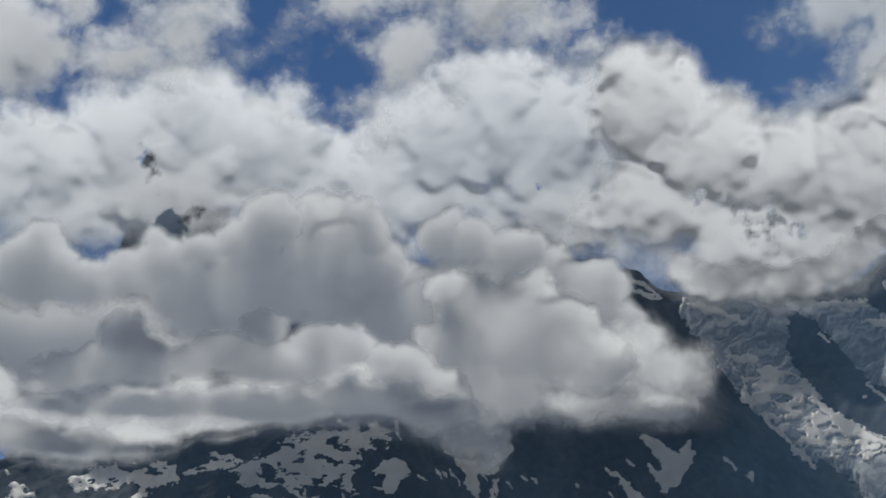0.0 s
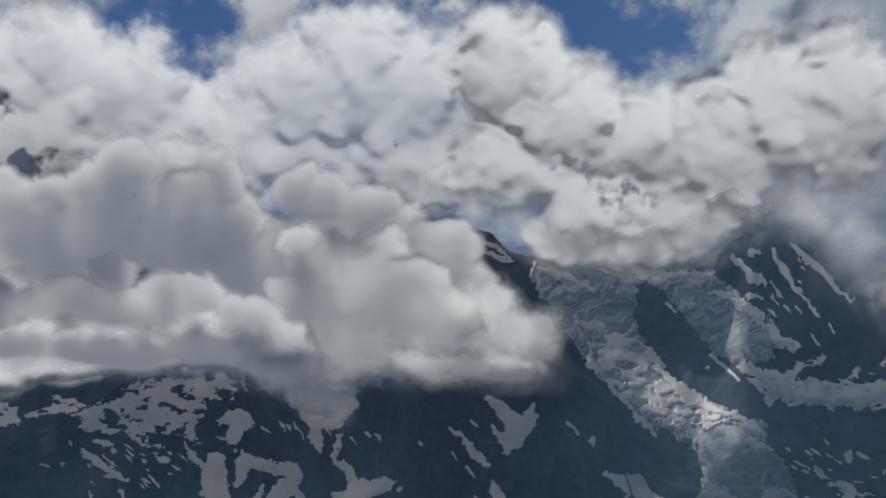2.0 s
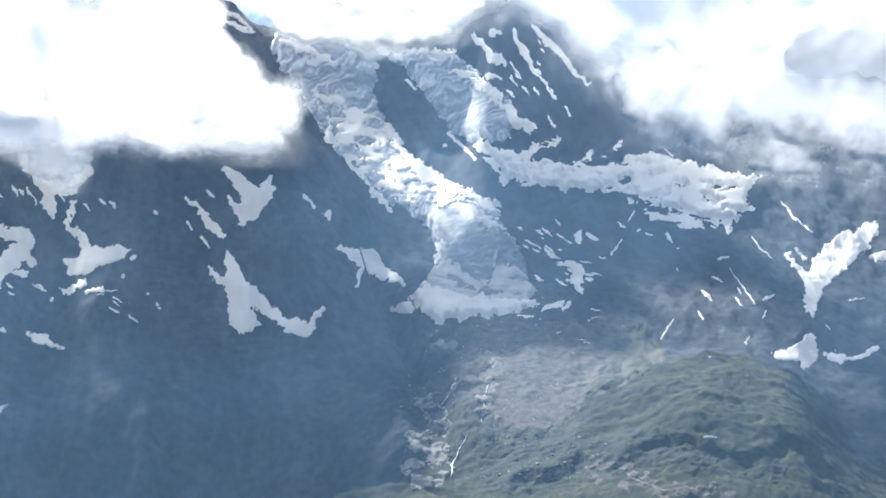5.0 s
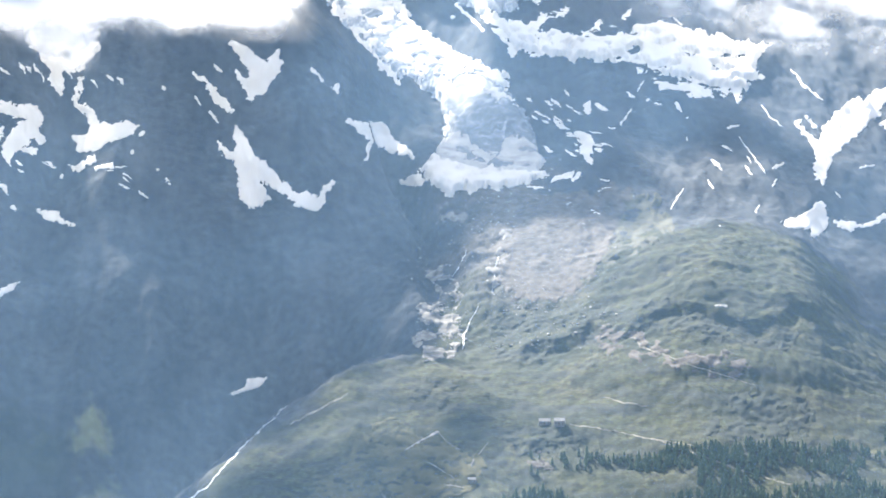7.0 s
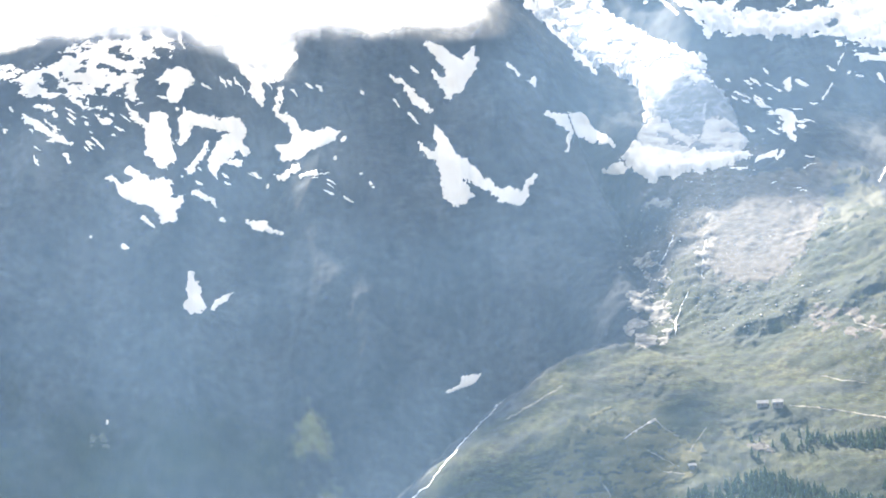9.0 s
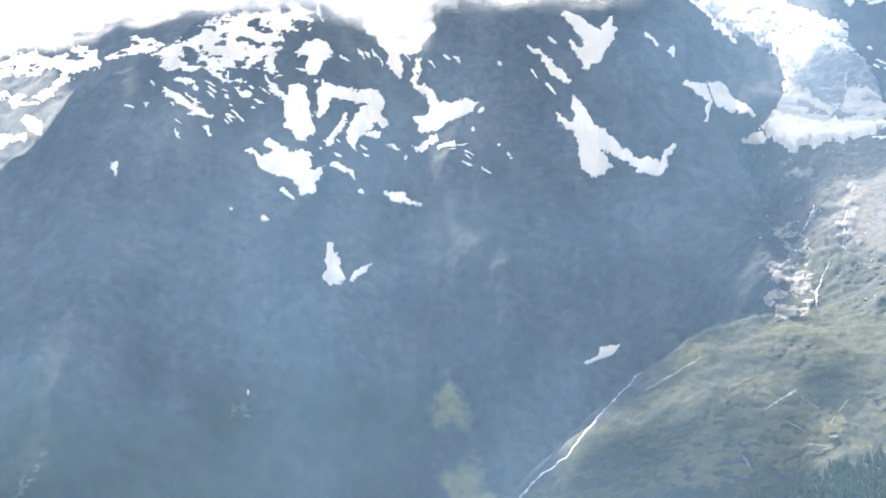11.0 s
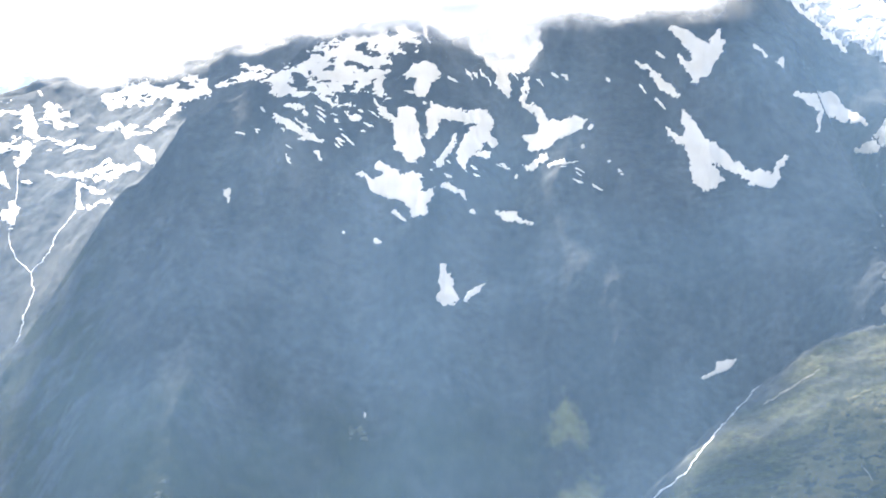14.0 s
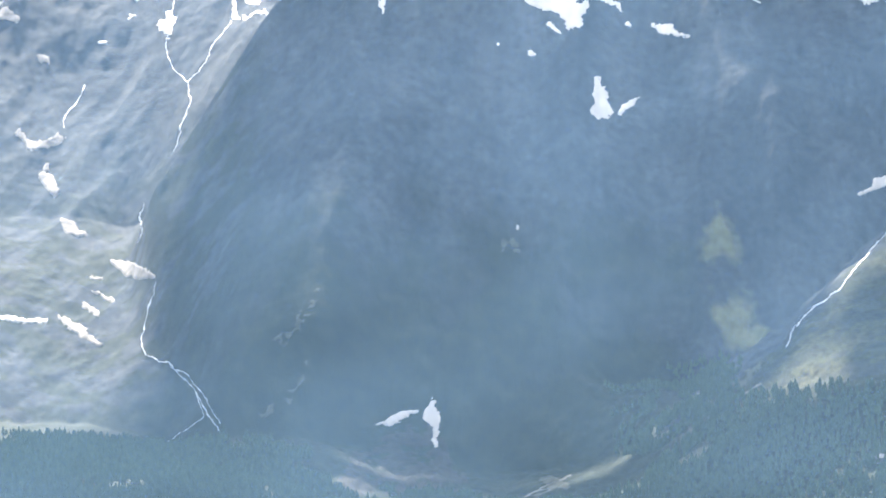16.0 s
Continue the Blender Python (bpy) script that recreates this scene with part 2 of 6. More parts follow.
def land(a, r):
    """Height of the ground at bearing a (degrees) and distance r (metres)."""
    a, r = np.broadcast_arrays(np.asarray(a, float), np.asarray(r, float))
    front = np.where(a > 180, a - 360, a)
    fa = np.clip(front, -24, 22)
    x, y = r * np.sin(np.radians(front)), r * np.cos(np.radians(front))
    # gullies and buttresses push the lines of the land to and fro
    push = 38 * ridged(x / 300, y / 1000, 3, 3) * smooth(2700, 3000, r)
    rr = r + push
    pts_r = [np.full_like(r, v) for v in (0, 30, 300, 1000, 1500)]
    pts_z = [np.full_like(r, v) for v in (-1.7, -5.0, -75, -255, -300)]
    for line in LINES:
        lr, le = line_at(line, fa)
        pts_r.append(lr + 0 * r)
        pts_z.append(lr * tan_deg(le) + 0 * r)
    pts_r.append(np.full_like(r, 5600.0))
    pts_z.append(pts_z[-1] * 0.4)
    pts_r.append(np.full_like(r, 9500.0))
    pts_z.append(np.full_like(r, 100.0))
    z = np.full_like(r, pts_z[0][0, 0] if r.ndim == 2 else -1.7)
    for k in range(len(pts_r) - 1):
        q = (rr - pts_r[k]) / np.maximum(pts_r[k + 1] - pts_r[k], 1)
        z = np.where(q >= 0, pts_z[k] + np.clip(q, 0, 1) * (pts_z[k + 1] - pts_z[k]), z)
    turf, cone, shrub_shade, dry = zones(fa, r, x, y)
    far = smooth(1700, 2000, r)
    rough = (1 - 0.75 * np.maximum(turf, cone)) * (1 - 0.45 * smooth(-14, -16.5, fa))
    z = z + far * rough * (12 * ridged(x / 130, y / 300, 5, 11) + 3 * ridged(x / 46, y / 80, 3, 13) + 3 * fbm(x / 24, y / 40, 3, 21))
    # benches and rocky steps of the pasture
    steps = fbm(x / 150, y / 105, 5, 41)
    z = z + far * turf * (5 * steps + 2.4 * ridged(x / 60, y / 42, 5, 43, 0.6) + 2.2 * ridged(x / 24, y / 15, 3, 45) + 1.8 * fbm(x / 12, y / 12, 3, 47))
    for rc, amp, a0, a1 in ((2770, 8, 8.6, 17.6), (2500, 5, 8.6, 11.8), (2640, 4, 11.0, 18.0), (2890, 5, 11.0, 16.0)):
        edge = rc + 46 * fbm(x / 95, y / 90 + rc, 5, 71) + 0.12 * (x - 600)
        amp = amp * (1.0 + 0.9 * fbm(x / 60, y / 200 + rc, 3, 73))
        z = z + amp * smooth(a0, a0 + 1.2, fa) * smooth(a1, a1 - 1.2, fa) * (smooth(edge - 12, edge + 12, r) - smooth(edge + 12, edge + 170, r))
    slabs = smooth(5.2, 6.2, fa) * smooth(9.2, 8.2, fa) * smooth(2840, 2900, r) * smooth(3560, 3480, r)
    z = z + slabs * (7 * ridged(x / 70, y / 60, 5, 81) + 5 * ridged(x / 22, y / 30, 3, 83))
    z = z + far * cone * 3.0 * fbm(x / 30, y / 60, 4, 51)
    behind = smooth(35, 80, np.abs(front))
    z = z * (1 - behind) + behind * (-1.7 - 0.3 * r * np.cos(np.radians(front)) + 25 * fbm(x / 300, y / 300, 4, 61) * smooth(50, 400, r))
    return z


A2, R2 = np.meshgrid(BEARINGS, RANGES, indexing="ij")
Z2 = land(A2, R2)
NA, NR, NF = len(BEARINGS), len(RANGES), len(FINE_A)
X2, Y2 = R2 * np.sin(np.radians(A2)), R2 * np.cos(np.radians(A2))
# the highest rise met so far along each bearing, to find where a line of sight lands
RISE = np.degrees(np.arctan2(Z2[:NF], R2[:NF]))
RISE[:, :13] = -60
TOP = np.maximum.accumulate(RISE, axis=1)


def spot(a, e):
    """The ground met along bearings a and rises e: distance and height."""
    a, e = np.asarray(a, float), np.asarray(e, float)
    i = np.clip((a - FINE_A[0]) / 0.045, 0, NF - 1.001)
    i0 = i.astype(int)
    f = i - i0
    r = np.zeros_like(e)
    for side, w in ((0, 1 - f), (1, f)):
        out = np.zeros_like(e)
        for k in np.unique(i0 + side):
            m = (i0 + side) == k
            out[m] = np.interp(e[m], TOP[k] + np.arange(NR) * 1e-7, RANGES)
        r = r + w * out
    return r, r * tan_deg(e)


def ground(a, r):
    """Height of the ground sheet itself (between its points) at bearing a and distance r."""
    i = np.clip((np.asarray(a, float) - FINE_A[0]) / 0.045, 0, NF - 1.001)
    i0 = i.astype(int)
    f = i - i0
    j0 = np.clip(np.searchsorted(RANGES, r) - 1, 0, NR - 2)
    g = np.clip((r - RANGES[j0]) / (RANGES[j0 + 1] - RANGES[j0]), 0, 1)
    return (Z2[i0, j0] * (1 - f) + Z2[i0 + 1, j0] * f) * (1 - g) + (Z2[i0, j0 + 1] * (1 - f) + Z2[i0 + 1, j0 + 1] * f) * g


# ---------------------------------------------------------------- materials
def material(name, rough=0.9):
    m = bpy.data.materials.new(name)
    m.use_nodes = True
    nt = m.node_tree
    b = nt.nodes["Principled BSDF"]
    b.inputs["Roughness"].default_value = rough
    b.inputs["Specular IOR Level"].default_value = 0.2
    return m, nt, b


def node(nt, kind, **values):
    n = nt.nodes.new("ShaderNode" + kind)
    for k, v in values.items():
        n.inputs[k.replace("_", " ")].default_value = v
    return n


def noise_tex(nt, scale, detail=6.0, rough=0.6, stretch=None):
    co = node(nt, "TexCoord")
    src = co.outputs["Object"]
    if stretch:
        mp = node(nt, "Mapping", Scale=stretch)
        nt.links.new(src, mp.inputs[0])
        src = mp.outputs[0]
    n = node(nt, "TexNoise", Scale=scale, Detail=detail, Roughness=rough)
    nt.links.new(src, n.inputs["Vector"])
    return n.outputs["Fac"]


def ramp(nt, fac, *stops):
    n = node(nt, "ValToRGB")
    el = n.color_ramp.elements
    while len(el) < len(stops):
        el.new(0.5)
    for e, (p, c) in zip(el, stops):
        e.position, e.color = p, (*c, 1) if len(c) == 3 else c
    nt.links.new(fac, n.inputs[0])
    return n.outputs[0]


def mix(nt, fac, a, b, how="MIX"):
    n = nt.nodes.new("ShaderNodeMix")
    n.data_type, n.blend_type = "RGBA", how
    for sock, v in ((n.inputs[0], fac), (n.inputs[6], a), (n.inputs[7], b)):
        if hasattr(v, "links"):
            nt.links.new(v, sock)
        else:
            sock.default_value = v if isinstance(v, (int, float)) else (*v, 1)
    return n.outputs[2]


def bump(nt, b, height, dist, strength=1.0):
    n = node(nt, "Bump", Distance=dist, Strength=strength)
    nt.links.new(height, n.inputs["Height"])
    nt.links.new(n.outputs[0], b.inputs["Normal"])


def land_material():
    m, nt, b = material("mountain_ground", 0.95)
    big = noise_tex(nt, 0.006, 8, 0.62, (1, 1, 0.35))
    fine = noise_tex(nt, 0.05, 8, 0.7)
    rock = ramp(nt, big, (0.32, (0.015, 0.024, 0.04)), (0.5, (0.032, 0.043, 0.06)), (0.68, (0.08, 0.09, 0.104)))
    rock = mix(nt, 0.5, rock, ramp(nt, fine, (0.36, (0.014, 0.022, 0.036)), (0.64, (0.075, 0.084, 0.096))))
    # lighter and darker rock by noise, painted in for relief that shade hides
    relief_tone = noise_tex(nt, 0.011, 7, 0.62, (1, 0.45, 0.3))
    rock = mix(nt, 0.7, rock, ramp(nt, relief_tone, (0.38, (0.55, 0.6, 0.68)), (0.5, (1, 1, 1)), (0.6, (1.5, 1.45, 1.35)), (0.7, (2.1, 2.0, 1.85))), "MULTIPLY")
    streak = noise_tex(nt, 0.02, 7, 0.6, (1, 0.12, 0.12))
    rock = mix(nt, 0.22, rock, ramp(nt, streak, (0.36, (0.013, 0.02, 0.032)), (0.5, (0.036, 0.044, 0.056)), (0.64, (0.08, 0.09, 0.1))))
    scree = ramp(nt, fine, (0.35, (0.07, 0.064, 0.056)), (0.65, (0.165, 0.15, 0.128)))
    turf = ramp(nt, noise_tex(nt, 0.011, 9, 0.7), (0.36, (0.02, 0.029, 0.016)), (0.48, (0.036, 0.045, 0.022)), (0.6, (0.054, 0.057, 0.029)), (0.74, (0.085, 0.079, 0.055)))
    speckle = noise_tex(nt, 0.11, 8, 0.75)
    turf = mix(nt, 0.8, turf, ramp(nt, speckle, (0.38, (0.45, 0.47, 0.5)), (0.5, (1, 1, 1)), (0.64, (1.6, 1.5, 1.4))), "MULTIPLY")
    # dark blobs by noise: heath and the shadows of rocks, painted alike
    heath = ramp(nt, noise_tex(nt, 0.034, 7, 0.62, (0.8, 1.1, 1.6)), (0.5, (0, 0, 0)), (0.57, (0.85, 0.85, 0.85)))
    turf = mix(nt, heath, turf, (0.019, 0.027, 0.021))
    stones = noise_tex(nt, 0.3, 6, 0.72, (0.7, 1, 1.3))
    turf = mix(nt, 0.9, turf, ramp(nt, stones, (0.38, (0.42, 0.44, 0.46)), (0.5, (1, 1, 1)), (0.6, (1.3, 1.25, 1.15)), (0.66, (3.0, 2.9, 2.7))), "MULTIPLY")
    rock = mix(nt, 0.35, rock, ramp(nt, speckle, (0.38, (0.5, 0.5, 0.52)), (0.5, (1, 1, 1)), (0.64, (1.6, 1.57, 1.5))), "MULTIPLY")
    at = node(nt, "Attribute")
    at.attribute_name = "cover"
    sep = node(nt, "SeparateColor")
    nt.links.new(at.outputs["Color"], sep.inputs[0])
    c = mix(nt, sep.outputs[1], rock, scree)
    outcrop = ramp(nt, noise_tex(nt, 0.022, 9, 0.66, (0.6, 1, 1.8)), (0.5, (0, 0, 0)), (0.58, (0.6, 0.6, 0.6)))
    c = mix(nt, sep.outputs[0], c, mix(nt, outcrop, turf, mix(nt, 0.65, rock, (0.022, 0.03, 0.028))))
    brush = ramp(nt, noise_tex(nt, 0.03, 8, 0.65), (0.35, (0.0124, 0.0203, 0.0146)), (0.55, (0.0225, 0.0326, 0.0191)), (0.75, (0.0421, 0.0506, 0.0281)))
    c = mix(nt, sep.outputs[2], c, brush)
    # grass below the wall painted bright, as if the sun reached it
    c = mix(nt, at.outputs["Alpha"], c, ramp(nt, fine, (0.35, (0.255, 0.281, 0.102)), (0.65, (0.433, 0.433, 0.19))))
    nt.links.new(c, b.inputs["Base Color"])
    bump(nt, b, noise_tex(nt, 0.03, 10, 0.7), 7, 0.6)
    return m


def snow_material():
    m, nt, b = material("snow", 0.6)
    c = ramp(nt, noise_tex(nt, 0.02, 7, 0.6), (0.3, (0.62, 0.575, 0.5)), (0.6, (0.76, 0.72, 0.65)))
    nt.links.new(c, b.inputs["Base Color"])
    bump(nt, b, noise_tex(nt, 0.04, 6, 0.6), 2.5, 0.4)
    return m


def cloud_material(name, torn, low, high, through_light, grain=0.016):
    """White water droplets: thick parts opaque, thin parts torn by noise; light passes through."""
    m, nt, b = material(name, 1.0)
    nt.nodes.remove(b)
    out = nt.nodes["Material Output"]
    dif, tra, clear = node(nt, "BsdfDiffuse"), node(nt, "BsdfTranslucent"), node(nt, "BsdfTransparent")
    dif.inputs[0].default_value = tra.inputs[0].default_value = (0.95, 0.95, 0.95, 1)
    half = node(nt, "MixShader")
    # painted shade: this attribute cuts the light let through and greys the cloud
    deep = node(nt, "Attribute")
    deep.attribute_name = "cloud_shade"
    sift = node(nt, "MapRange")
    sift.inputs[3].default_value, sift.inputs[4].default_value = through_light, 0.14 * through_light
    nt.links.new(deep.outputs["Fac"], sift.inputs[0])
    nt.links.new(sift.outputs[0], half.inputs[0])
    # normals lifted and flipped in height, so tops come out bright and undersides dark
    geo, lift = node(nt, "NewGeometry"), node(nt, "VectorMath")
    lift.operation = "ADD"
    lift.inputs[1].default_value = (0, 0, 0.8)
    nt.links.new(geo.outputs["Normal"], lift.inputs[0])
    unit = node(nt, "VectorMath")
    unit.operation = "NORMALIZE"
    nt.links.new(lift.outputs[0], unit.inputs[0])
    nt.links.new(unit.outputs[0], dif.inputs["Normal"])
    fall, sunk = node(nt, "VectorMath"), node(nt, "VectorMath")
    fall.operation, sunk.operation = "MULTIPLY_ADD", "NORMALIZE"
    fall.inputs[1].default_value, fall.inputs[2].default_value = (1, 1, -3.8), (0, 0, -0.3)
    nt.links.new(geo.outputs["Normal"], fall.inputs[0])
    nt.links.new(fall.outputs[0], sunk.inputs[0])
    nt.links.new(sunk.outputs[0], tra.inputs["Normal"])
    nt.links.new(dif.outputs[0], half.inputs[1])
    nt.links.new(tra.outputs[0], half.inputs[2])
    at = node(nt, "Attribute")
    at.attribute_name = "body"
    wisp = noise_tex(nt, grain, 8, 0.61)
    add = node(nt, "Math")
    add.operation = "MULTIPLY_ADD"
    add.inputs[1].default_value = torn
    nt.links.new(wisp, add.inputs[0])
    nt.links.new(at.outputs["Fac"], add.inputs[2])
    rng = node(nt, "MapRange")
    rng.interpolation_type = "SMOOTHSTEP"
    rng.inputs[1].default_value, rng.inputs[2].default_value = low, high
    nt.links.new(add.outputs[0], rng.inputs[0])
    full = node(nt, "MixShader")
    nt.links.new(rng.outputs[0], full.inputs[0])
    nt.links.new(clear.outputs[0], full.inputs[1])
    nt.links.new(half.outputs[0], full.inputs[2])
    nt.links.new(full.outputs[0], out.inputs[0])
    return m


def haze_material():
    # painted haze: a blue translucent veil that brightens whatever lies behind it
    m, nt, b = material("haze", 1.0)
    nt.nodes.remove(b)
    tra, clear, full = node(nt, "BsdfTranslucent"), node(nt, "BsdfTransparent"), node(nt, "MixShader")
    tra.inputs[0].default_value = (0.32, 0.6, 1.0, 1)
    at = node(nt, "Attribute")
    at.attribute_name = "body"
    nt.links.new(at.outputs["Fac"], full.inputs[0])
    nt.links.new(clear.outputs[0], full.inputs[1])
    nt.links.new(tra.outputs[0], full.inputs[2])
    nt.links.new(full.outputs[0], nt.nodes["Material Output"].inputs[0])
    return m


def ice_material():
    m, nt, b = material("glacier_ice", 0.6)
    at = node(nt, "Attribute")
    at.attribute_name = "dirt"
    flow = ramp(nt, at.outputs["Fac"], (0.1, (0.15, 0.175, 0.2)), (0.42, (0.28, 0.31, 0.34)), (0.62, (0.43, 0.445, 0.46)), (0.9, (0.74, 0.72, 0.68)))
    fine = ramp(nt, noise_tex(nt, 0.05, 9, 0.74, (1, 0.8, 1.5)), (0.42, (0.05, 0.06, 0.07)), (0.52, (0.2, 0.21, 0.22)), (0.62, (0.8, 0.77, 0.71)))
    nt.links.new(mix(nt, 0.2, flow, fine), b.inputs["Base Color"])
    bump(nt, b, noise_tex(nt, 0.05, 8, 0.7, (1, 0.8, 1.3)), 3, 0.25)
    return m


def plain_material(name, dark, light, scale, rough=0.8):
    m, nt, b = material(name, rough)
    nt.links.new(ramp(nt, noise_tex(nt, scale, 6, 0.65), (0.35, dark), (0.65, light)), b.inputs["Base Color"])
    bump(nt, b, noise_tex(nt, scale * 2, 6, 0.6), 1.0, 0.5)
    return m


LAND, SNOW, ICE = land_material(), snow_material(), ice_material()
CLOUD = cloud_material("cloud", 0.9, 0.35, 1.1, 1.0)
HAZE = haze_material()
MIST = cloud_material("mist", 0.4, 0.1, 1.3, 1.0)
TORN = cloud_material("torn_cloud", 2.4, 1.05, 2.15, 1.0, 0.011)
FRAYED = cloud_material("frayed_cloud", 1.3, 0.5, 1.45, 1.0, 0.011)
SAND = plain_material("gravelly_snow", (0.2, 0.185, 0.165), (0.42, 0.39, 0.35), 0.05, 0.9)
HEATH = plain_material("heath", (0.013, 0.02, 0.02), (0.036, 0.046, 0.036), 0.08, 0.95)
DRY = plain_material("dry_grass", (0.05, 0.052, 0.026), (0.1, 0.092, 0.046), 0.05, 0.95)
EARTH = plain_material("debris_earth", (0.024, 0.022, 0.02), (0.055, 0.05, 0.045), 0.06, 0.95)
DUSTY = plain_material("dusty_snow", (0.34, 0.33, 0.31), (0.56, 0.54, 0.5), 0.03, 0.8)
MORAINE = plain_material("moraine_rubble", (0.05, 0.045, 0.041), (0.135, 0.121, 0.11), 0.09, 0.95)
FLANK = plain_material("moraine_flank", (0.05, 0.054, 0.042), (0.105, 0.105, 0.08), 0.06, 0.95)
SLAB = plain_material("pale_slab", (0.07, 0.072, 0.07), (0.3, 0.285, 0.26), 0.05, 0.9)
FOAM = plain_material("white_water", (0.35, 0.38, 0.41), (0.7, 0.72, 0.74), 0.08, 0.4)
GRAVEL = plain_material("trail_gravel", (0.16, 0.15, 0.125), (0.28, 0.26, 0.22), 0.06, 0.95)


# ---------------------------------------------------------------- meshes
def sheet_mesh(name, verts, faces, mat, shade=True):
    me = bpy.data.meshes.new(name)
    verts, faces = np.asarray(verts, np.float32), np.asarray(faces, np.int32)
    n = faces.shape[1]
    me.vertices.add(len(verts))
    me.vertices.foreach_set("co", verts.ravel())
    me.loops.add(faces.size)
    me.loops.foreach_set("vertex_index", faces.ravel())
    me.polygons.add(len(faces))
    me.polygons.foreach_set("loop_start", np.arange(0, faces.size, n, dtype=np.int32))
    me.polygons.foreach_set("use_smooth", np.full(len(faces), shade))
    me.materials.append(mat)
    me.update(calc_edges=True)
    me.validate()
    return me


def grid_faces(n, m, keep=None, flip=False):
    i, j = np.meshgrid(np.arange(n - 1), np.arange(m - 1), indexing="ij")
    q = np.stack([i * m + j, (i + 1) * m + j, (i + 1) * m + j + 1, i * m + j + 1], -1)
    if flip:
        q = q[..., ::-1]
    q = q[keep] if keep is not None else q.reshape(-1, 4)
    return q


def trimmed(verts, faces, *values):
    used = np.unique(faces)
    back = np.full(len(verts), -1)
    back[used] = np.arange(len(used))
    return (verts[used], back[faces]) + tuple(v[used] for v in values)


# the ground: one sheet all round the lookout
verts = np.stack([X2, Y2, Z2], -1).reshape(-1, 3)
faces = grid_faces(NA, NR, flip=True)
wrap = np.stack([np.arange(NR - 1) + (NA - 1) * NR, np.arange(NR - 1) + (NA - 1) * NR + 1, np.arange(NR - 1) + 1, np.arange(NR - 1)], -1)
me = sheet_mesh("ground", verts, np.concatenate([faces, wrap]), LAND)
turf, cone, shrub_shade, dry = zones(np.clip(np.where(A2 > 180, A2 - 360, A2), -24, 22), R2, X2, Y2)
turf = np.maximum(turf, smooth(1900, 1700, R2))
FOREST_EDGE = [(-24, -4.2), (-19, -4.2), (-16, -4.5), (-14, -4.9), (-12, -6.0), (-6, -6.5), (-4.5, -6.0), (-2.9, -4.5), (-1.9, -3.8), (-0.4, -3.4), (2.1, -3.3), (4, -2.7), (5.6, -2.1),
               (7.3, -1.4), (9.8, -1.0), (12.8, -0.8), (15.3, -0.6), (18.6, -0.4), (22, 0.0)]
wood = np.interp(FINE_A, [q[0] for q in FOREST_EDGE], [q[1] for q in FOREST_EDGE])[:, None] + 0.4 * fbm(X2[:NF] / 110, Y2[:NF] / 110, 4, 91)
shrub_shade[:NF] = np.maximum(shrub_shade[:NF], 0.95 * smooth(0.25, -0.15, RISE - wood) * (R2[:NF] > 1850))
cover = np.stack([turf, cone, shrub_shade, dry], -1).reshape(-1, 4).astype(np.float32)
me.color_attributes.new("cover", "FLOAT_COLOR", "POINT").data.foreach_set("color", cover.ravel())
tagged(new("ground", me), "grey rock mountainside above green alpine pasture and scree", "ground", kind="structure")


# ---------------------------------------------------------------- snow, ice, water, trails
def pieces(mask):
    """The connected pieces of a mask, each as arrays of rows and columns."""
    left = mask.copy()
    out = []
    for i, j in zip(*np.nonzero(mask)):
        if not left[i, j]:
            continue
        stack, found = [(i, j)], []
        left[i, j] = False
        while stack:
            p, q = stack.pop()
            found.append((p, q))
            for m, n in ((p + 1, q), (p - 1, q), (p, q + 1), (p, q - 1)):
                if 0 <= m < mask.shape[0] and 0 <= n < mask.shape[1] and left[m, n]:
                    left[m, n] = False
                    stack.append((m, n))
        out.append(tuple(np.array(found).T))
    return out


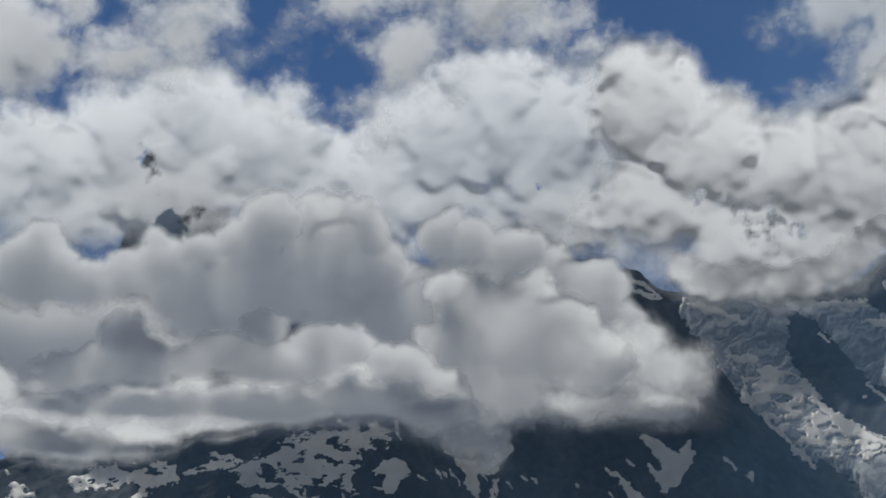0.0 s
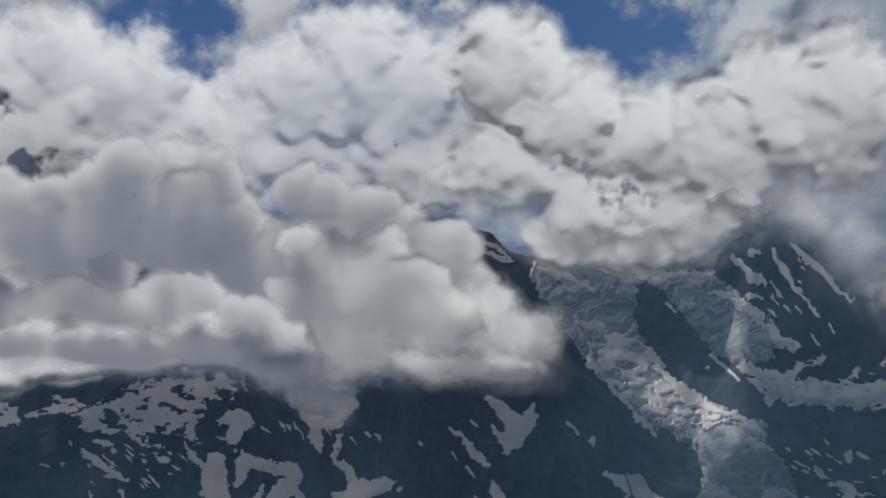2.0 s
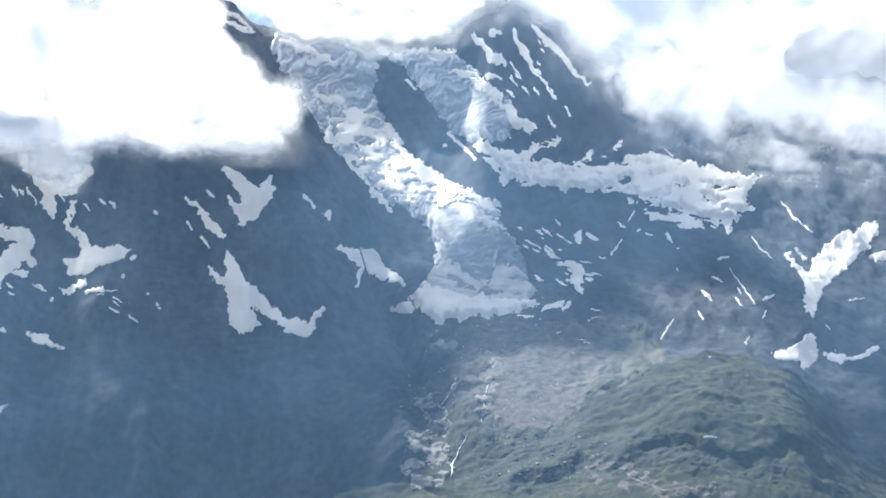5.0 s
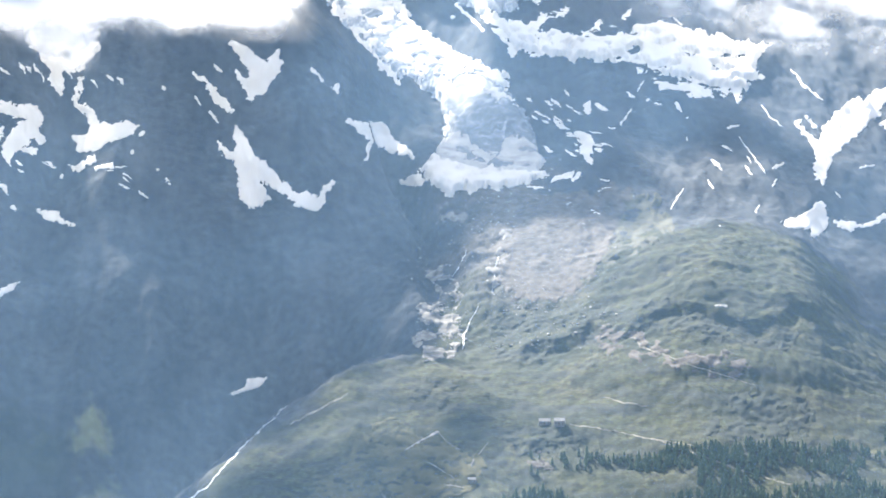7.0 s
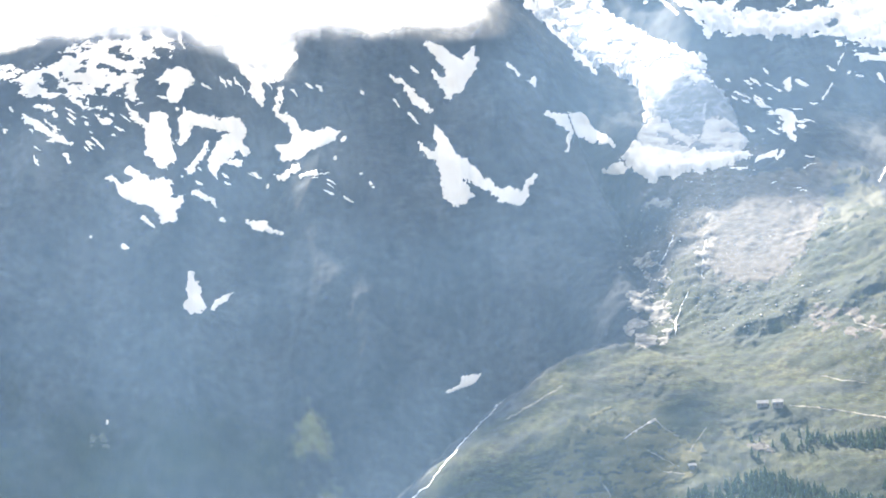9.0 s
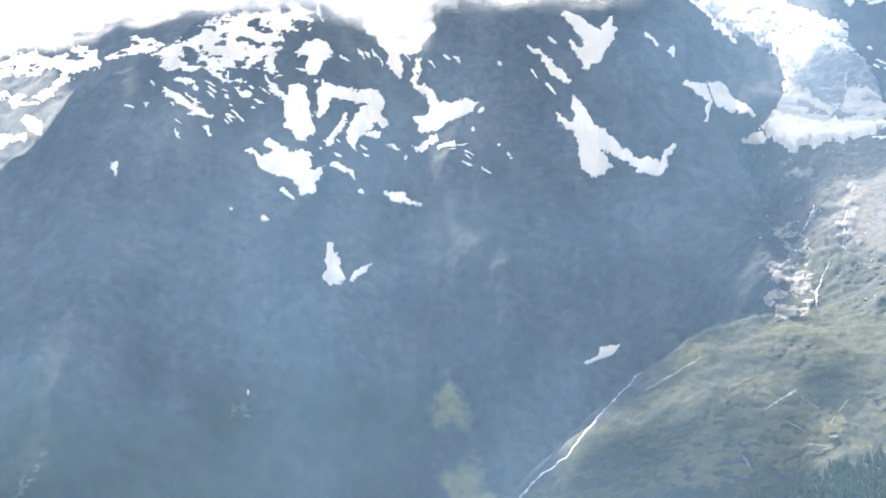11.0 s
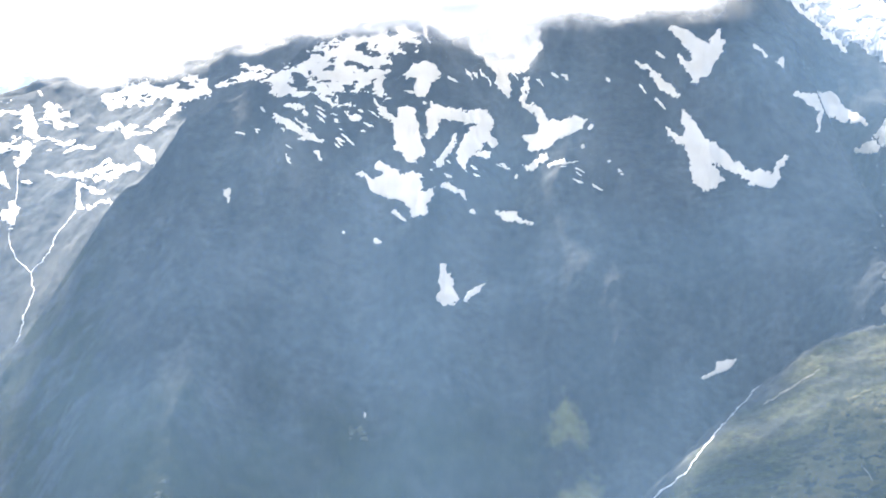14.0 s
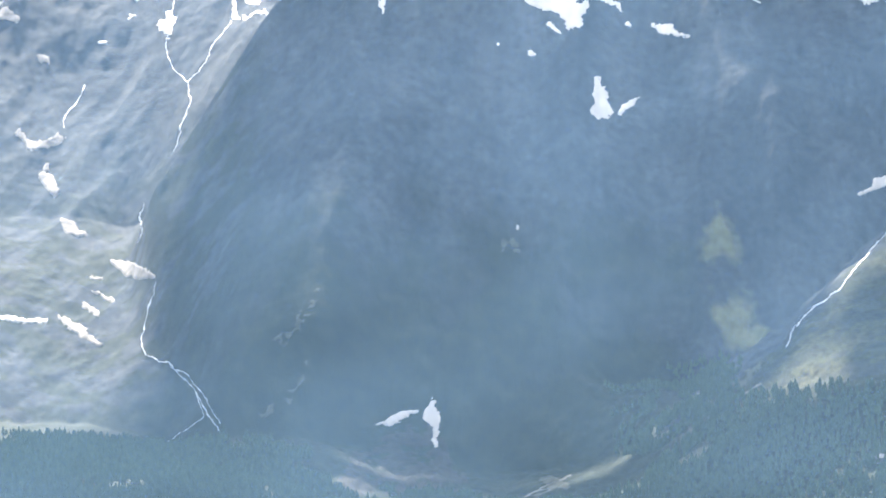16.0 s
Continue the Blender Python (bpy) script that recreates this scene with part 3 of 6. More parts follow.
def draped(name, label, category, mat, chains, lift, seed, holes=0.0, ragged=0.1, group="", lumps=0.0, kind="", areas=(), over=0.0):
    """A layer lying on the ground: chains of (bearing, rise, half width) and areas outlined by (bearing, rise), in degrees; thick inside, tapering into the ground at its edge."""
    pts = np.array([p for c in chains for p in c] + [(*q, 0.06) for c in areas for q in c])
    wide = pts[:, 2].max()
    step = float(np.clip(pts[:, 2].min() * 0.5, 0.012, 0.035))
    pad = 0.1 + 0.25 * wide
    a = np.arange((pts[:, 0] - pts[:, 2]).min() - pad, (pts[:, 0] + pts[:, 2]).max() + pad, step)
    e = np.arange((pts[:, 1] - pts[:, 2]).min() - pad, (pts[:, 1] + pts[:, 2]).max() + pad, step)
    A, E = np.meshgrid(a, e, indexing="ij")
    wide = max(wide, 0.3) if areas else wide
    k = ragged * min(1.0, wide / 0.12 + 0.15)
    wa = A + k * fbm(A / 0.42, E / 0.42, 4, seed, 0.62) + 0.03 * fbm(A / 0.1, E / 0.1, 3, seed + 3)
    we = E + k * fbm(A / 0.42, E / 0.42, 4, seed + 50, 0.62) + 0.03 * fbm(A / 0.1, E / 0.1, 3, seed + 53)
    depth = np.full(A.shape, -9.0)
    for c in chains:
        for (a0, e0, w0), (a1, e1, w1) in zip(c[:-1], c[1:]):
            da, de = a1 - a0, e1 - e0
            q = np.clip(((wa - a0) * da + (we - e0) * de) / max(da * da + de * de, 1e-9), 0, 1)
            depth = np.maximum(depth, w0 + q * (w1 - w0) - np.hypot(wa - a0 - q * da, we - e0 - q * de))
    for c in areas:
        wall, odd = np.full(A.shape, 9.0), np.zeros(A.shape, bool)
        for (a0, e0), (a1, e1) in zip(c, c[1:] + c[:1]):
            da, de = a1 - a0, e1 - e0
            q = np.clip(((wa - a0) * da + (we - e0) * de) / max(da * da + de * de, 1e-9), 0, 1)
            wall = np.minimum(wall, np.hypot(wa - a0 - q * da, we - e0 - q * de))
            odd ^= ((e0 > we) != (e1 > we)) & (wa < a0 + (we - e0) * da / (de if abs(de) > 1e-9 else 1e-9))
        depth = np.maximum(depth, np.where(odd, wall, -wall))
    depth = depth + 0.3 * min(wide, 0.12) * fbm(A / 0.07, E / 0.055, 3, seed + 90, 0.6)
    depth = depth + 0.16 * min(wide, 0.3) * fbm(A / 0.13, E / 0.1, 3, seed + 70, 0.6)
    if holes:
        spots = fbm(A / 0.62, E / 0.3, 5, seed + 80, 0.62)
        depth = np.minimum(depth, (0.42 - 0.7 * holes - spots) * 0.22)
    inside = depth > -0.03
    keep = inside[:-1, :-1] | inside[1:, :-1] | inside[:-1, 1:] | inside[1:, 1:]
    r, z = spot(A, E)
    # leave out what would bridge from a near edge to ground far behind it
    jump = np.maximum.reduce([r[:-1, :-1], r[1:, :-1], r[:-1, 1:], r[1:, 1:]]) - np.minimum.reduce([r[:-1, :-1], r[1:, :-1], r[:-1, 1:], r[1:, 1:]])
    keep &= jump < 90
    if not keep.any():
        return None
    if lumps or over:
        # distances smoothed along the sight lines, so ice and firn look even from the camera
        even = r
        for axis in (0, 1, 0, 1):
            pad_by = [(4, 4), (0, 0)] if axis == 0 else [(0, 0), (4, 4)]
            wider = np.pad(even, pad_by, mode="edge")
            even = sum(np.take(wider, np.arange(k, k + even.shape[axis]), axis=axis) for k in range(9)) / 9
        smoothed = np.clip(even, r - 25, r + 4) - 5
        z = z * smoothed / r
        r = smoothed
    up = np.clip(depth * r * 0.0175 * 0.9, -2.0, lift) + over * smooth(-0.03, 0.03, depth)
    if lumps:
        along, cross = 0.64 * A - 0.77 * E, 0.77 * A + 0.64 * E
        cracks = ridged(along / 0.16, cross / 0.5, 3, seed + 35, 0.6) * smooth(-0.1, 0.3, fbm(A / 0.9, E / 0.9, 3, seed + 37))
        up = up + smooth(0, lift, up) * (0.5 * lumps * ridged(along / 1.1, cross / 0.2, 4, seed + 30, 0.6) + lumps * cracks)
    r = r - 0.5 * up
    v = np.stack([r * np.sin(np.radians(A)), r * np.cos(np.radians(A)), z + 0.8 * up], -1).reshape(-1, 3)
    index = np.arange(len(a) * len(e)).reshape(len(a), len(e))
    quads = np.stack([index[:-1, :-1], index[1:, :-1], index[1:, 1:], index[:-1, 1:]], -1)
    bend = 0.5 * fbm(A / 0.8, E / 0.8, 3, seed + 61)
    dirt = 0.45 + 0.8 * fbm((0.77 * A + 0.64 * E + bend) / 0.7, (0.64 * A - 0.77 * E + bend) / 0.16, 5, seed + 60, 0.65)
    if lumps:
        dirt = dirt - 0.45 * smooth(10.0, 9.1, E)
    for cells in pieces(keep):
        if len(cells[0]) >= 8:
            pv, pf, pd = trimmed(v, quads[cells], dirt.reshape(-1))
            me = sheet_mesh(name, pv, pf, mat)
            me.attributes.new("dirt", "FLOAT", "POINT").data.foreach_set("value", pd.astype(np.float32))
            tagged(new(name, me), label, category, group, kind)


SEED = [1000]


def snow_patch(label, chains, holes=0.0, mat=None):
    SEED[0] += 7
    draped("snow_patch", label, "snow patch", mat or SNOW, chains, 1.2, SEED[0], holes, 0.13, "snow patches on the mountain")


def glacier(label, areas):
    SEED[0] += 7
    draped("glacier", label, "glacier", ICE, [], 5.0, SEED[0], 0.0, 0.2, "glacier arms", 0.5, areas=areas)


def snow_area(label, areas, holes=0.0, mat=None, over=6.5):
    SEED[0] += 7
    draped("snow_patch", label, "snow patch", mat or SNOW, [], 1.5, SEED[0], holes, 0.16, "snow patches on the mountain", areas=areas, over=over)


def patch(name, label, areas, mat, holes):
    SEED[0] += 7
    draped(name, label, name.replace("_", " "), mat, [], 0.6, SEED[0], holes, 0.35, kind="structure", areas=areas)


def debris(label, areas, mat, holes=0.0):
    SEED[0] += 7
    draped("moraine", label, "moraine", mat, [], 1.0, SEED[0], holes, 0.3, kind="structure", areas=areas)


def stream(label, chains):
    SEED[0] += 7
    draped("mountain_stream", label, "stream", FOAM, [[(a, e, 0.75 * w) for a, e, w in c] for c in chains], 0.5, SEED[0], 0.0, 0.16)


def trail(label, chains):
    SEED[0] += 7
    draped("gravel_trail", label, "trail", GRAVEL, chains, 0.8, SEED[0], 0.0, 0.12)


snow_patch("grey-white snow patch lying on shaded rock", [[(-6.13, 8.94, 0.303), (-6.11, 8.33, 0.364), (-5.97, 7.95, 0.258)], [(-6.95, 9.37, 0.045), (-6.4, 8.75, 0.106)]])
snow_patch("grey-white snow patch lying on shaded rock", [[(-5.32, 9.08, 0.182), (-4.63, 8.87, 0.167), (-3.99, 8.85, 0.136)], [(-5.35, 8.91, 0.227), (-5.49, 8.42, 0.091)], [(-3.91, 8.66, 0.182), (-4.32, 8.22, 0.288), (-4.68, 7.75, 0.182), (-4.56, 7.51, 0.061)], [(-4.04, 8.41, 0.121), (-3.77, 8.1, 0.106)], [(-3.94, 7.88, 0.121), (-4.18, 7.86, 0.076)], [(-4.78, 8.33, 0.076), (-5.26, 7.65, 0.091)], [(-5.39, 9.29, 0.045), (-5.32, 9.06, 0.076)]])
snow_patch("grey-white snow patch lying on shaded rock", [[(-7.14, 7.23, 0.136), (-6.69, 7.11, 0.303), (-6.08, 7.01, 0.394), (-5.87, 6.51, 0.227), (-5.95, 6.31, 0.061)], [(-6.85, 7.65, 0.136), (-6.5, 7.33, 0.243)], [(-5.75, 6.7, 0.167), (-5.44, 6.9, 0.061)], [(-7.41, 7.42, 0.045), (-7.14, 7.26, 0.091)]])
snow_patch("grey-white snow patch lying on shaded rock", [[(-1.4, 8.59, 0.136), (-2.2, 8.38, 0.288), (-2.6, 8.05, 0.212), (-2.85, 8.23, 0.076)], [(-2.98, 9.26, 0.076), (-2.56, 8.96, 0.091), (-2.35, 8.57, 0.136)]])
snow_patch("small snow patch on dark rock", [[(-2.91, 7.43, 0.076), (-2.46, 7.67, 0.121), (-2.38, 7.77, 0.045)]])
snow_patch("small snow patch on dark rock", [[(-2.24, 7.48, 0.061), (-1.93, 7.55, 0.076)]])
snow_patch("small snow patch on dark rock", [[(-5.11, 7.06, 0.076), (-4.68, 6.81, 0.076), (-4.53, 6.69, 0.03)]])
snow_patch("small snow patch on dark rock", [[(-3.72, 6.25, 0.076), (-3.41, 6.2, 0.121), (-2.88, 5.93, 0.03)]])
snow_patch("small snow patch on dark rock", [[(-4.45, 6.32, 0.061), (-4.33, 6.25, 0.045)]])
snow_patch("small snow patch on dark rock", [[(-6.51, 6.42, 0.061), (-6.29, 6.2, 0.03)]])
snow_patch("small snow patch on dark rock", [[(-1.37, 7.92, 0.061), (-1.37, 7.92, 0.061)]])
snow_patch("small snow patch on dark rock", [[(-1.13, 8.44, 0.061), (-1.13, 8.44, 0.061)]])
snow_patch("small snow patch on dark rock", [[(-3.17, 7.18, 0.061), (-3.17, 7.18, 0.061)]])
snow_patch("small snow patch on dark rock", [[(-10.98, 7.11, 0.076), (-11, 6.81, 0.045)]])
snow_patch("small snow patch on dark rock", [[(-7.07, 5.61, 0.061), (-6.92, 5.57, 0.045)]])
snow_patch("small snow patch on dark rock", [[(-7.9, 5.89, 0.045), (-7.9, 5.89, 0.045)]])
snow_patch("small snow patch on dark rock", [[(-8.58, 8.03, 0.076), (-8.47, 7.85, 0.045)]])
snow_patch("small snow patch on dark rock", [[(-7.86, 8.54, 0.03), (-7.57, 8.23, 0.03)]])
snow_patch("small leaf-shaped snow patch low on the dark wall", [[(-5.27, 4.86, 0.061), (-5.22, 4.44, 0.197), (-5.18, 4.04, 0.243), (-4.99, 4.05, 0.121)]])
snow_patch("narrow snow patch low on the dark wall", [[(-4.71, 3.92, 0.045), (-4.53, 4.11, 0.121), (-4.27, 4.36, 0.045)]])
snow_patch("wedge of old snow above the stream gully", [[(1.57, 1.57, 0.045), (2.03, 1.91, 0.136), (2.4, 2.08, 0.045)]])
snow_patch("large snowfield streaked with dark rock under the ridge", [[(-10.41, 10.33, 0.182), (-9.5, 10.01, 0.243), (-8.57, 10.37, 0.425), (-7.03, 10.48, 0.576)], [(-9.66, 9.79, 0.152), (-8.9, 9.73, 0.136), (-7.82, 9.82, 0.152), (-6.9, 9.87, 0.273)], [(-8.44, 9.72, 0.091), (-7.84, 9.29, 0.136), (-7.46, 9.06, 0.182)], [(-9.29, 9.44, 0.091), (-8.91, 9.17, 0.136)], [(-6.86, 11, 0.455), (-5.94, 10.97, 0.303)], [(-8.41, 10.74, 0.212), (-7.48, 10.94, 0.303)], [(-11.18, 9.97, 0.121), (-9.96, 10.18, 0.152)], [(-6.9, 9.79, 0.121), (-6.54, 9.25, 0.076)]], holes=0.36)
snow_patch("large snowfield streaked with dark rock under the ridge", [[(-5.51, 10.05, 0.303), (-5.71, 9.58, 0.152)], [(-5.97, 10.07, 0.121), (-5.51, 10.13, 0.273)], [(-5.28, 10.04, 0.121), (-5.44, 9.9, 0.152)], [(-5.54, 11.38, 0.091), (-5.41, 10.88, 0.03)]])
snow_patch("steep snow chute in the notch of the ridge", [[(-4.02, 10.9, 0.212), (-3.43, 10.15, 0.303), (-3.13, 10.19, 0.212)], [(-2.6, 10.69, 0.243), (-3.05, 10.18, 0.243)], [(-3.45, 9.75, 0.182), (-3.31, 9.36, 0.076)], [(-2.82, 9.8, 0.091), (-2.81, 9.37, 0.061)], [(-3.95, 10.75, 0.303), (-2.72, 10.85, 0.303)]])
snow_patch("thin slanting strip of snow on dark rock", [[(-9.68, 9.01, 0.076), (-9.08, 8.72, 0.106), (-8.45, 8.36, 0.061)]])
snow_patch("slanting strip of snow on dark rock", [[(0.16, 10.14, 0.045), (0.6, 9.75, 0.106), (0.96, 9.36, 0.136), (1.28, 9.15, 0.045)]])
snow_patch("small snow patch on dark rock", [[(0.77, 10.3, 0.076), (0.95, 10.19, 0.03)]])
snow_patch("small snow patch on dark rock", [[(3.99, 9.89, 0.091), (4.03, 9.73, 0.045)]])
snow_patch("small snow patch on dark rock", [[(3.35, 10.37, 0.045), (3.66, 10.03, 0.03)]])
snow_patch("small snow patch on dark rock", [[(0.69, 9.06, 0.045), (0.89, 8.84, 0.03)]])
snow_patch("small snow patch on dark rock", [[(0.25, 9.47, 0.03), (0.39, 9.28, 0.03)]])
snow_patch("forked snow patch in a gully", [[(1.23, 10.92, 0.106), (1.96, 10.31, 0.227)], [(2.48, 10.5, 0.136), (2.05, 10.15, 0.258)], [(1.95, 10.16, 0.273), (1.89, 9.86, 0.303), (1.77, 9.57, 0.121)], [(2.38, 10.73, 0.106), (2.29, 10.44, 0.152)], [(1.35, 10.19, 0.061), (1.52, 9.96, 0.106)]])
snow_patch("large hook-shaped snow patch on the dark wall", [[(1.41, 8.66, 0.061), (1.55, 8.16, 0.243), (1.79, 7.69, 0.334), (1.84, 7.31, 0.303), (1.9, 6.94, 0.334), (2.27, 6.81, 0.076)], [(0.91, 8.26, 0.045), (1.2, 7.98, 0.121), (1.49, 7.81, 0.121)], [(1.94, 7.76, 0.182), (2.73, 7.09, 0.152), (3.09, 6.87, 0.182), (3.61, 6.8, 0.212), (4.01, 7.32, 0.03)]])
snow_patch("sunlit snow strip beside the glacier", [[(4.46, 9, 0.076), (5.11, 8.73, 0.243), (5.66, 8.36, 0.182), (6.18, 8.11, 0.061)], [(5.03, 8.83, 0.212), (5.5, 8.7, 0.152)], [(5, 8.42, 0.091), (4.89, 7.99, 0.045)]])
snow_patch("small bright snow patch at the glacier foot", [[(5.89, 7.43, 0.076), (6.31, 7.5, 0.136)]])
glacier("crevassed grey-blue glacier flowing down from a snowy plateau", [[(2.33, 14.69), (3.11, 14.66), (4.36, 14.6), (5.31, 14.31), (5.16, 13.7), (5.13, 13.24), (5.47, 12.5), (5.73, 11.91), (6.38, 11.17), (7.02, 10.67), (8.11, 10.4), (8.66, 10.04), (9.07, 9.45), (9.39, 8.86), (9.49, 8.1), (9.36, 7.64), (8.37, 7.37), (7.46, 7.36), (7.02, 7.63), (7.19, 8.47), (7.09, 9), (6.91, 9.68), (6.27, 10.11), (5.73, 10.31), (5, 10.89), (4.44, 11.47), (4.02, 11.98), (3.53, 12.56), (3.19, 13.08), (2.73, 13.58), (2.36, 14.16)]])
glacier("crevassed grey-blue side arm of the glacier", [[(5.39, 14.34), (6.41, 14.35), (7.27, 14.23), (7.83, 13.88), (8.31, 13.51), (8.79, 13.08), (9.15, 12.6), (8.82, 12.14), (8.21, 12), (7.74, 12.13), (7.34, 12.35), (6.93, 12.86), (6.52, 13.38), (6.03, 13.92)]])
snow_area("white snow plateau feeding the glacier", [[(2.48, 14.74), (3.73, 14.79), (4.99, 14.63), (5.62, 14.4), (6.72, 14.4), (7.27, 14.31), (7.19, 14.14), (6.41, 14.17), (5.47, 14.23), (4.69, 14.28), (3.9, 14.43), (3.12, 14.48)]], 0.2)
snow_area("sunlit crevassed snow covering the middle of the glacier", [[(3.43, 12.94), (4.13, 13.02), (4.77, 12.65), (5.4, 12.38), (5.73, 11.91), (6.46, 11.25), (7.33, 10.76), (8.18, 10.51), (8.77, 10.02), (8.51, 9.95), (7.81, 10.29), (7.26, 10.42), (6.57, 10.33), (5.8, 10.42), (5.24, 10.7), (4.76, 11.14), (4.32, 11.66), (4.01, 12.25), (3.68, 12.65)]], 0.5)
snow_area("smooth bright snow ramp along the glacier", [[(5.4, 12.47), (5.82, 11.97), (6.53, 11.3), (7.48, 10.76), (8.65, 10.32), (8.11, 10.33), (7.26, 10.51), (6.55, 10.8), (5.99, 11.39), (5.58, 11.9)]])
snow_area("curved bright snow ramp under the plateau", [[(2.49, 14.5), (3.28, 14.33), (4.12, 13.91), (3.93, 13.82), (3.3, 14.03), (2.59, 14.25)]])
snow_area("bright snow edge of the side arm", [[(6.54, 14.21), (7.2, 13.93), (7.99, 13.72), (8.55, 13.31), (9.03, 12.86), (9.24, 12.51), (9.58, 12.46), (9.43, 12.31), (8.97, 12.45), (8.56, 12.92), (8.08, 13.36), (7.29, 13.69), (6.73, 13.94)]], 0.25)
snow_area("broad bright snow shelf under the rocky peak", [[(8.02, 12.04), (9.27, 11.59), (11.11, 11.27), (12.63, 11.77), (13.84, 11.48), (15.5, 11.16), (15.2, 10.11), (13.55, 10.28), (12.34, 10.77), (10.82, 10.87), (8.97, 11.07)]], 0.35)
snow_area("broken snow at the lip of the icefall", [[(5.8, 10.36), (6.57, 10.3), (7.42, 10.39), (8.04, 10.24), (8.67, 9.89), (8.99, 9.37), (8.68, 9.44), (7.98, 9.87), (7.2, 10.07), (6.28, 10.05)]], 0.75)
snow_area("dusty melting snow apron at the glacier snout", [[(6.67, 8), (6.96, 8.47), (7.48, 8.76), (7.88, 8.42), (8.27, 8.06), (8.71, 8.61), (9.24, 8.7), (9.64, 8.18), (9.66, 7.69), (8.98, 7.48), (7.46, 7.42), (6.84, 7.55)]], 0.1, DUSTY, 5.5)
snow_area("bright melting snow apron at the glacier snout", [[(6.4, 7.81), (6.79, 8.13), (7.36, 7.84), (8.36, 7.79), (9.13, 7.7), (9.58, 7.8), (9.92, 7.75), (9.13, 7.49), (8.37, 7.35), (7.54, 7.34), (7.25, 7.08), (6.88, 7.37)]])
snow_patch("bright snow patch on the moraine", [[(10.63, 8.78, 0.106), (10.94, 8.67, 0.152), (10.85, 8.37, 0.182), (10.96, 8.1, 0.091)]])
snow_patch("bright snow patch on the moraine", [[(10.91, 9.61, 0.091), (10.9, 9.43, 0.106)]])
snow_patch("bright snow patch on the moraine", [[(9.95, 7.58, 0.045), (10.51, 7.75, 0.076)]])
snow_patch("bright snow patch on the moraine", [[(10.52, 7.57, 0.045), (10.67, 7.75, 0.061)]])
snow_patch("tiny snow remnant on grey moraine", [[(11.11, 6.71, 0.034), (11.31, 6.67, 0.02)]])
snow_patch("tiny snow remnant on grey moraine", [[(11.01, 6.48, 0.027), (11.01, 6.48, 0.027)]])
snow_patch("tiny snow remnant on grey moraine", [[(11.28, 7.62, 0.02), (11.48, 7.58, 0.027)]])
snow_patch("tiny snow remnant on grey moraine", [[(12.13, 7.19, 0.02), (12.32, 7.05, 0.02)]])
snow_patch("tiny snow remnant on grey moraine", [[(11.29, 7.12, 0.027), (11.29, 7.12, 0.027)]])
snow_patch("broad snow-covered cirque glacier below the rocky mountain", [[(7.98, 11.98, 0.121), (8.85, 11.33, 0.273), (10.02, 11.19, 0.243), (11.1, 11.17, 0.273), (12.48, 11.06, 0.394), (13.72, 10.7, 0.546), (14.71, 10.35, 0.394), (14.88, 9.9, 0.152), (14.96, 9.64, 0.061)], [(14.71, 10.35, 0.227), (15.47, 10.4, 0.091)], [(8.94, 11.03, 0.243), (9.56, 10.98, 0.152)], [(12.27, 10.52, 0.061), (12.96, 10.24, 0.152), (13.58, 9.95, 0.152)], [(14.42, 10.04, 0.243), (13.57, 10.25, 0.334)], [(10.78, 11.45, 0.076), (11.2, 11.78, 0.061)], [(11.54, 11.71, 0.076), (11.95, 12.1, 0.061)], [(12.63, 11.36, 0.121), (13.15, 11.97, 0.061)]] + [[(14.86, 10.65, 0.076), (15.68, 11.22, 0.03)], [(10.22, 12.13, 0.091), (9.53, 11.88, 0.121), (9.23, 11.5, 0.182)]], holes=0.42)
snow_patch("large forked snow patch on dark rock", [[(18.75, 9.87, 0.182), (18.04, 9.34, 0.394), (17.53, 8.88, 0.394), (17.23, 8.43, 0.273), (17.14, 7.91, 0.212), (17.17, 7.58, 0.091)], [(16.5, 9.17, 0.061), (16.81, 8.8, 0.091), (17.16, 8.43, 0.121)], [(16.7, 9.32, 0.03), (17, 9.03, 0.061)]])
snow_patch("ragged snow patch on dark rock", [[(16.25, 6.51, 0.106), (16.74, 6.55, 0.182), (17.08, 6.86, 0.258), (17.04, 6.41, 0.212)]])
snow_patch("small snow patch on dark rock", [[(17.53, 6.57, 0.061), (17.93, 6.43, 0.136), (18.08, 6.46, 0.061)]])
snow_patch("small snow patch on dark rock", [[(18.18, 6.43, 0.045), (18.59, 6.56, 0.076), (18.91, 6.74, 0.03)]])
snow_patch("large snow patch on dark rock", [[(18.71, 9.09, 0.076), (19.23, 9.2, 0.182), (20.04, 9.2, 0.334)]])
snow_patch("snow-filled gully on dark rock", [[(19.17, 10.98, 0.045), (19.59, 10.54, 0.136), (19.42, 10.02, 0.106), (19.38, 9.42, 0.03)]])
snow_patch("thin snow streak on dark rock", [[(16.33, 10.56, 0.02), (16.68, 10.15, 0.027), (17.14, 9.76, 0.013)]])
snow_patch("thin snow streak on dark rock", [[(15.56, 9.61, 0.02), (16.05, 9.06, 0.02)]])
snow_patch("thin snow streak on dark rock", [[(14.97, 8.77, 0.013), (15.69, 7.81, 0.02)]])
snow_patch("thin snow streak on dark rock", [[(11.77, 9.07, 0.02), (12.04, 9.49, 0.02)]])
snow_patch("thin snow streak on dark rock", [[(13.17, 6.87, 0.02), (13.49, 7.41, 0.02)]])
snow_patch("thin snow streak on dark rock", [[(14.15, 7.61, 0.02), (14.26, 7.43, 0.027)]])
snow_patch("thin snow streak on dark rock", [[(15.43, 6.79, 0.027), (15.52, 6.98, 0.013)]])
snow_patch("thin snow streak on dark rock", [[(18.16, 7.97, 0.027), (18.5, 8.05, 0.027)]])
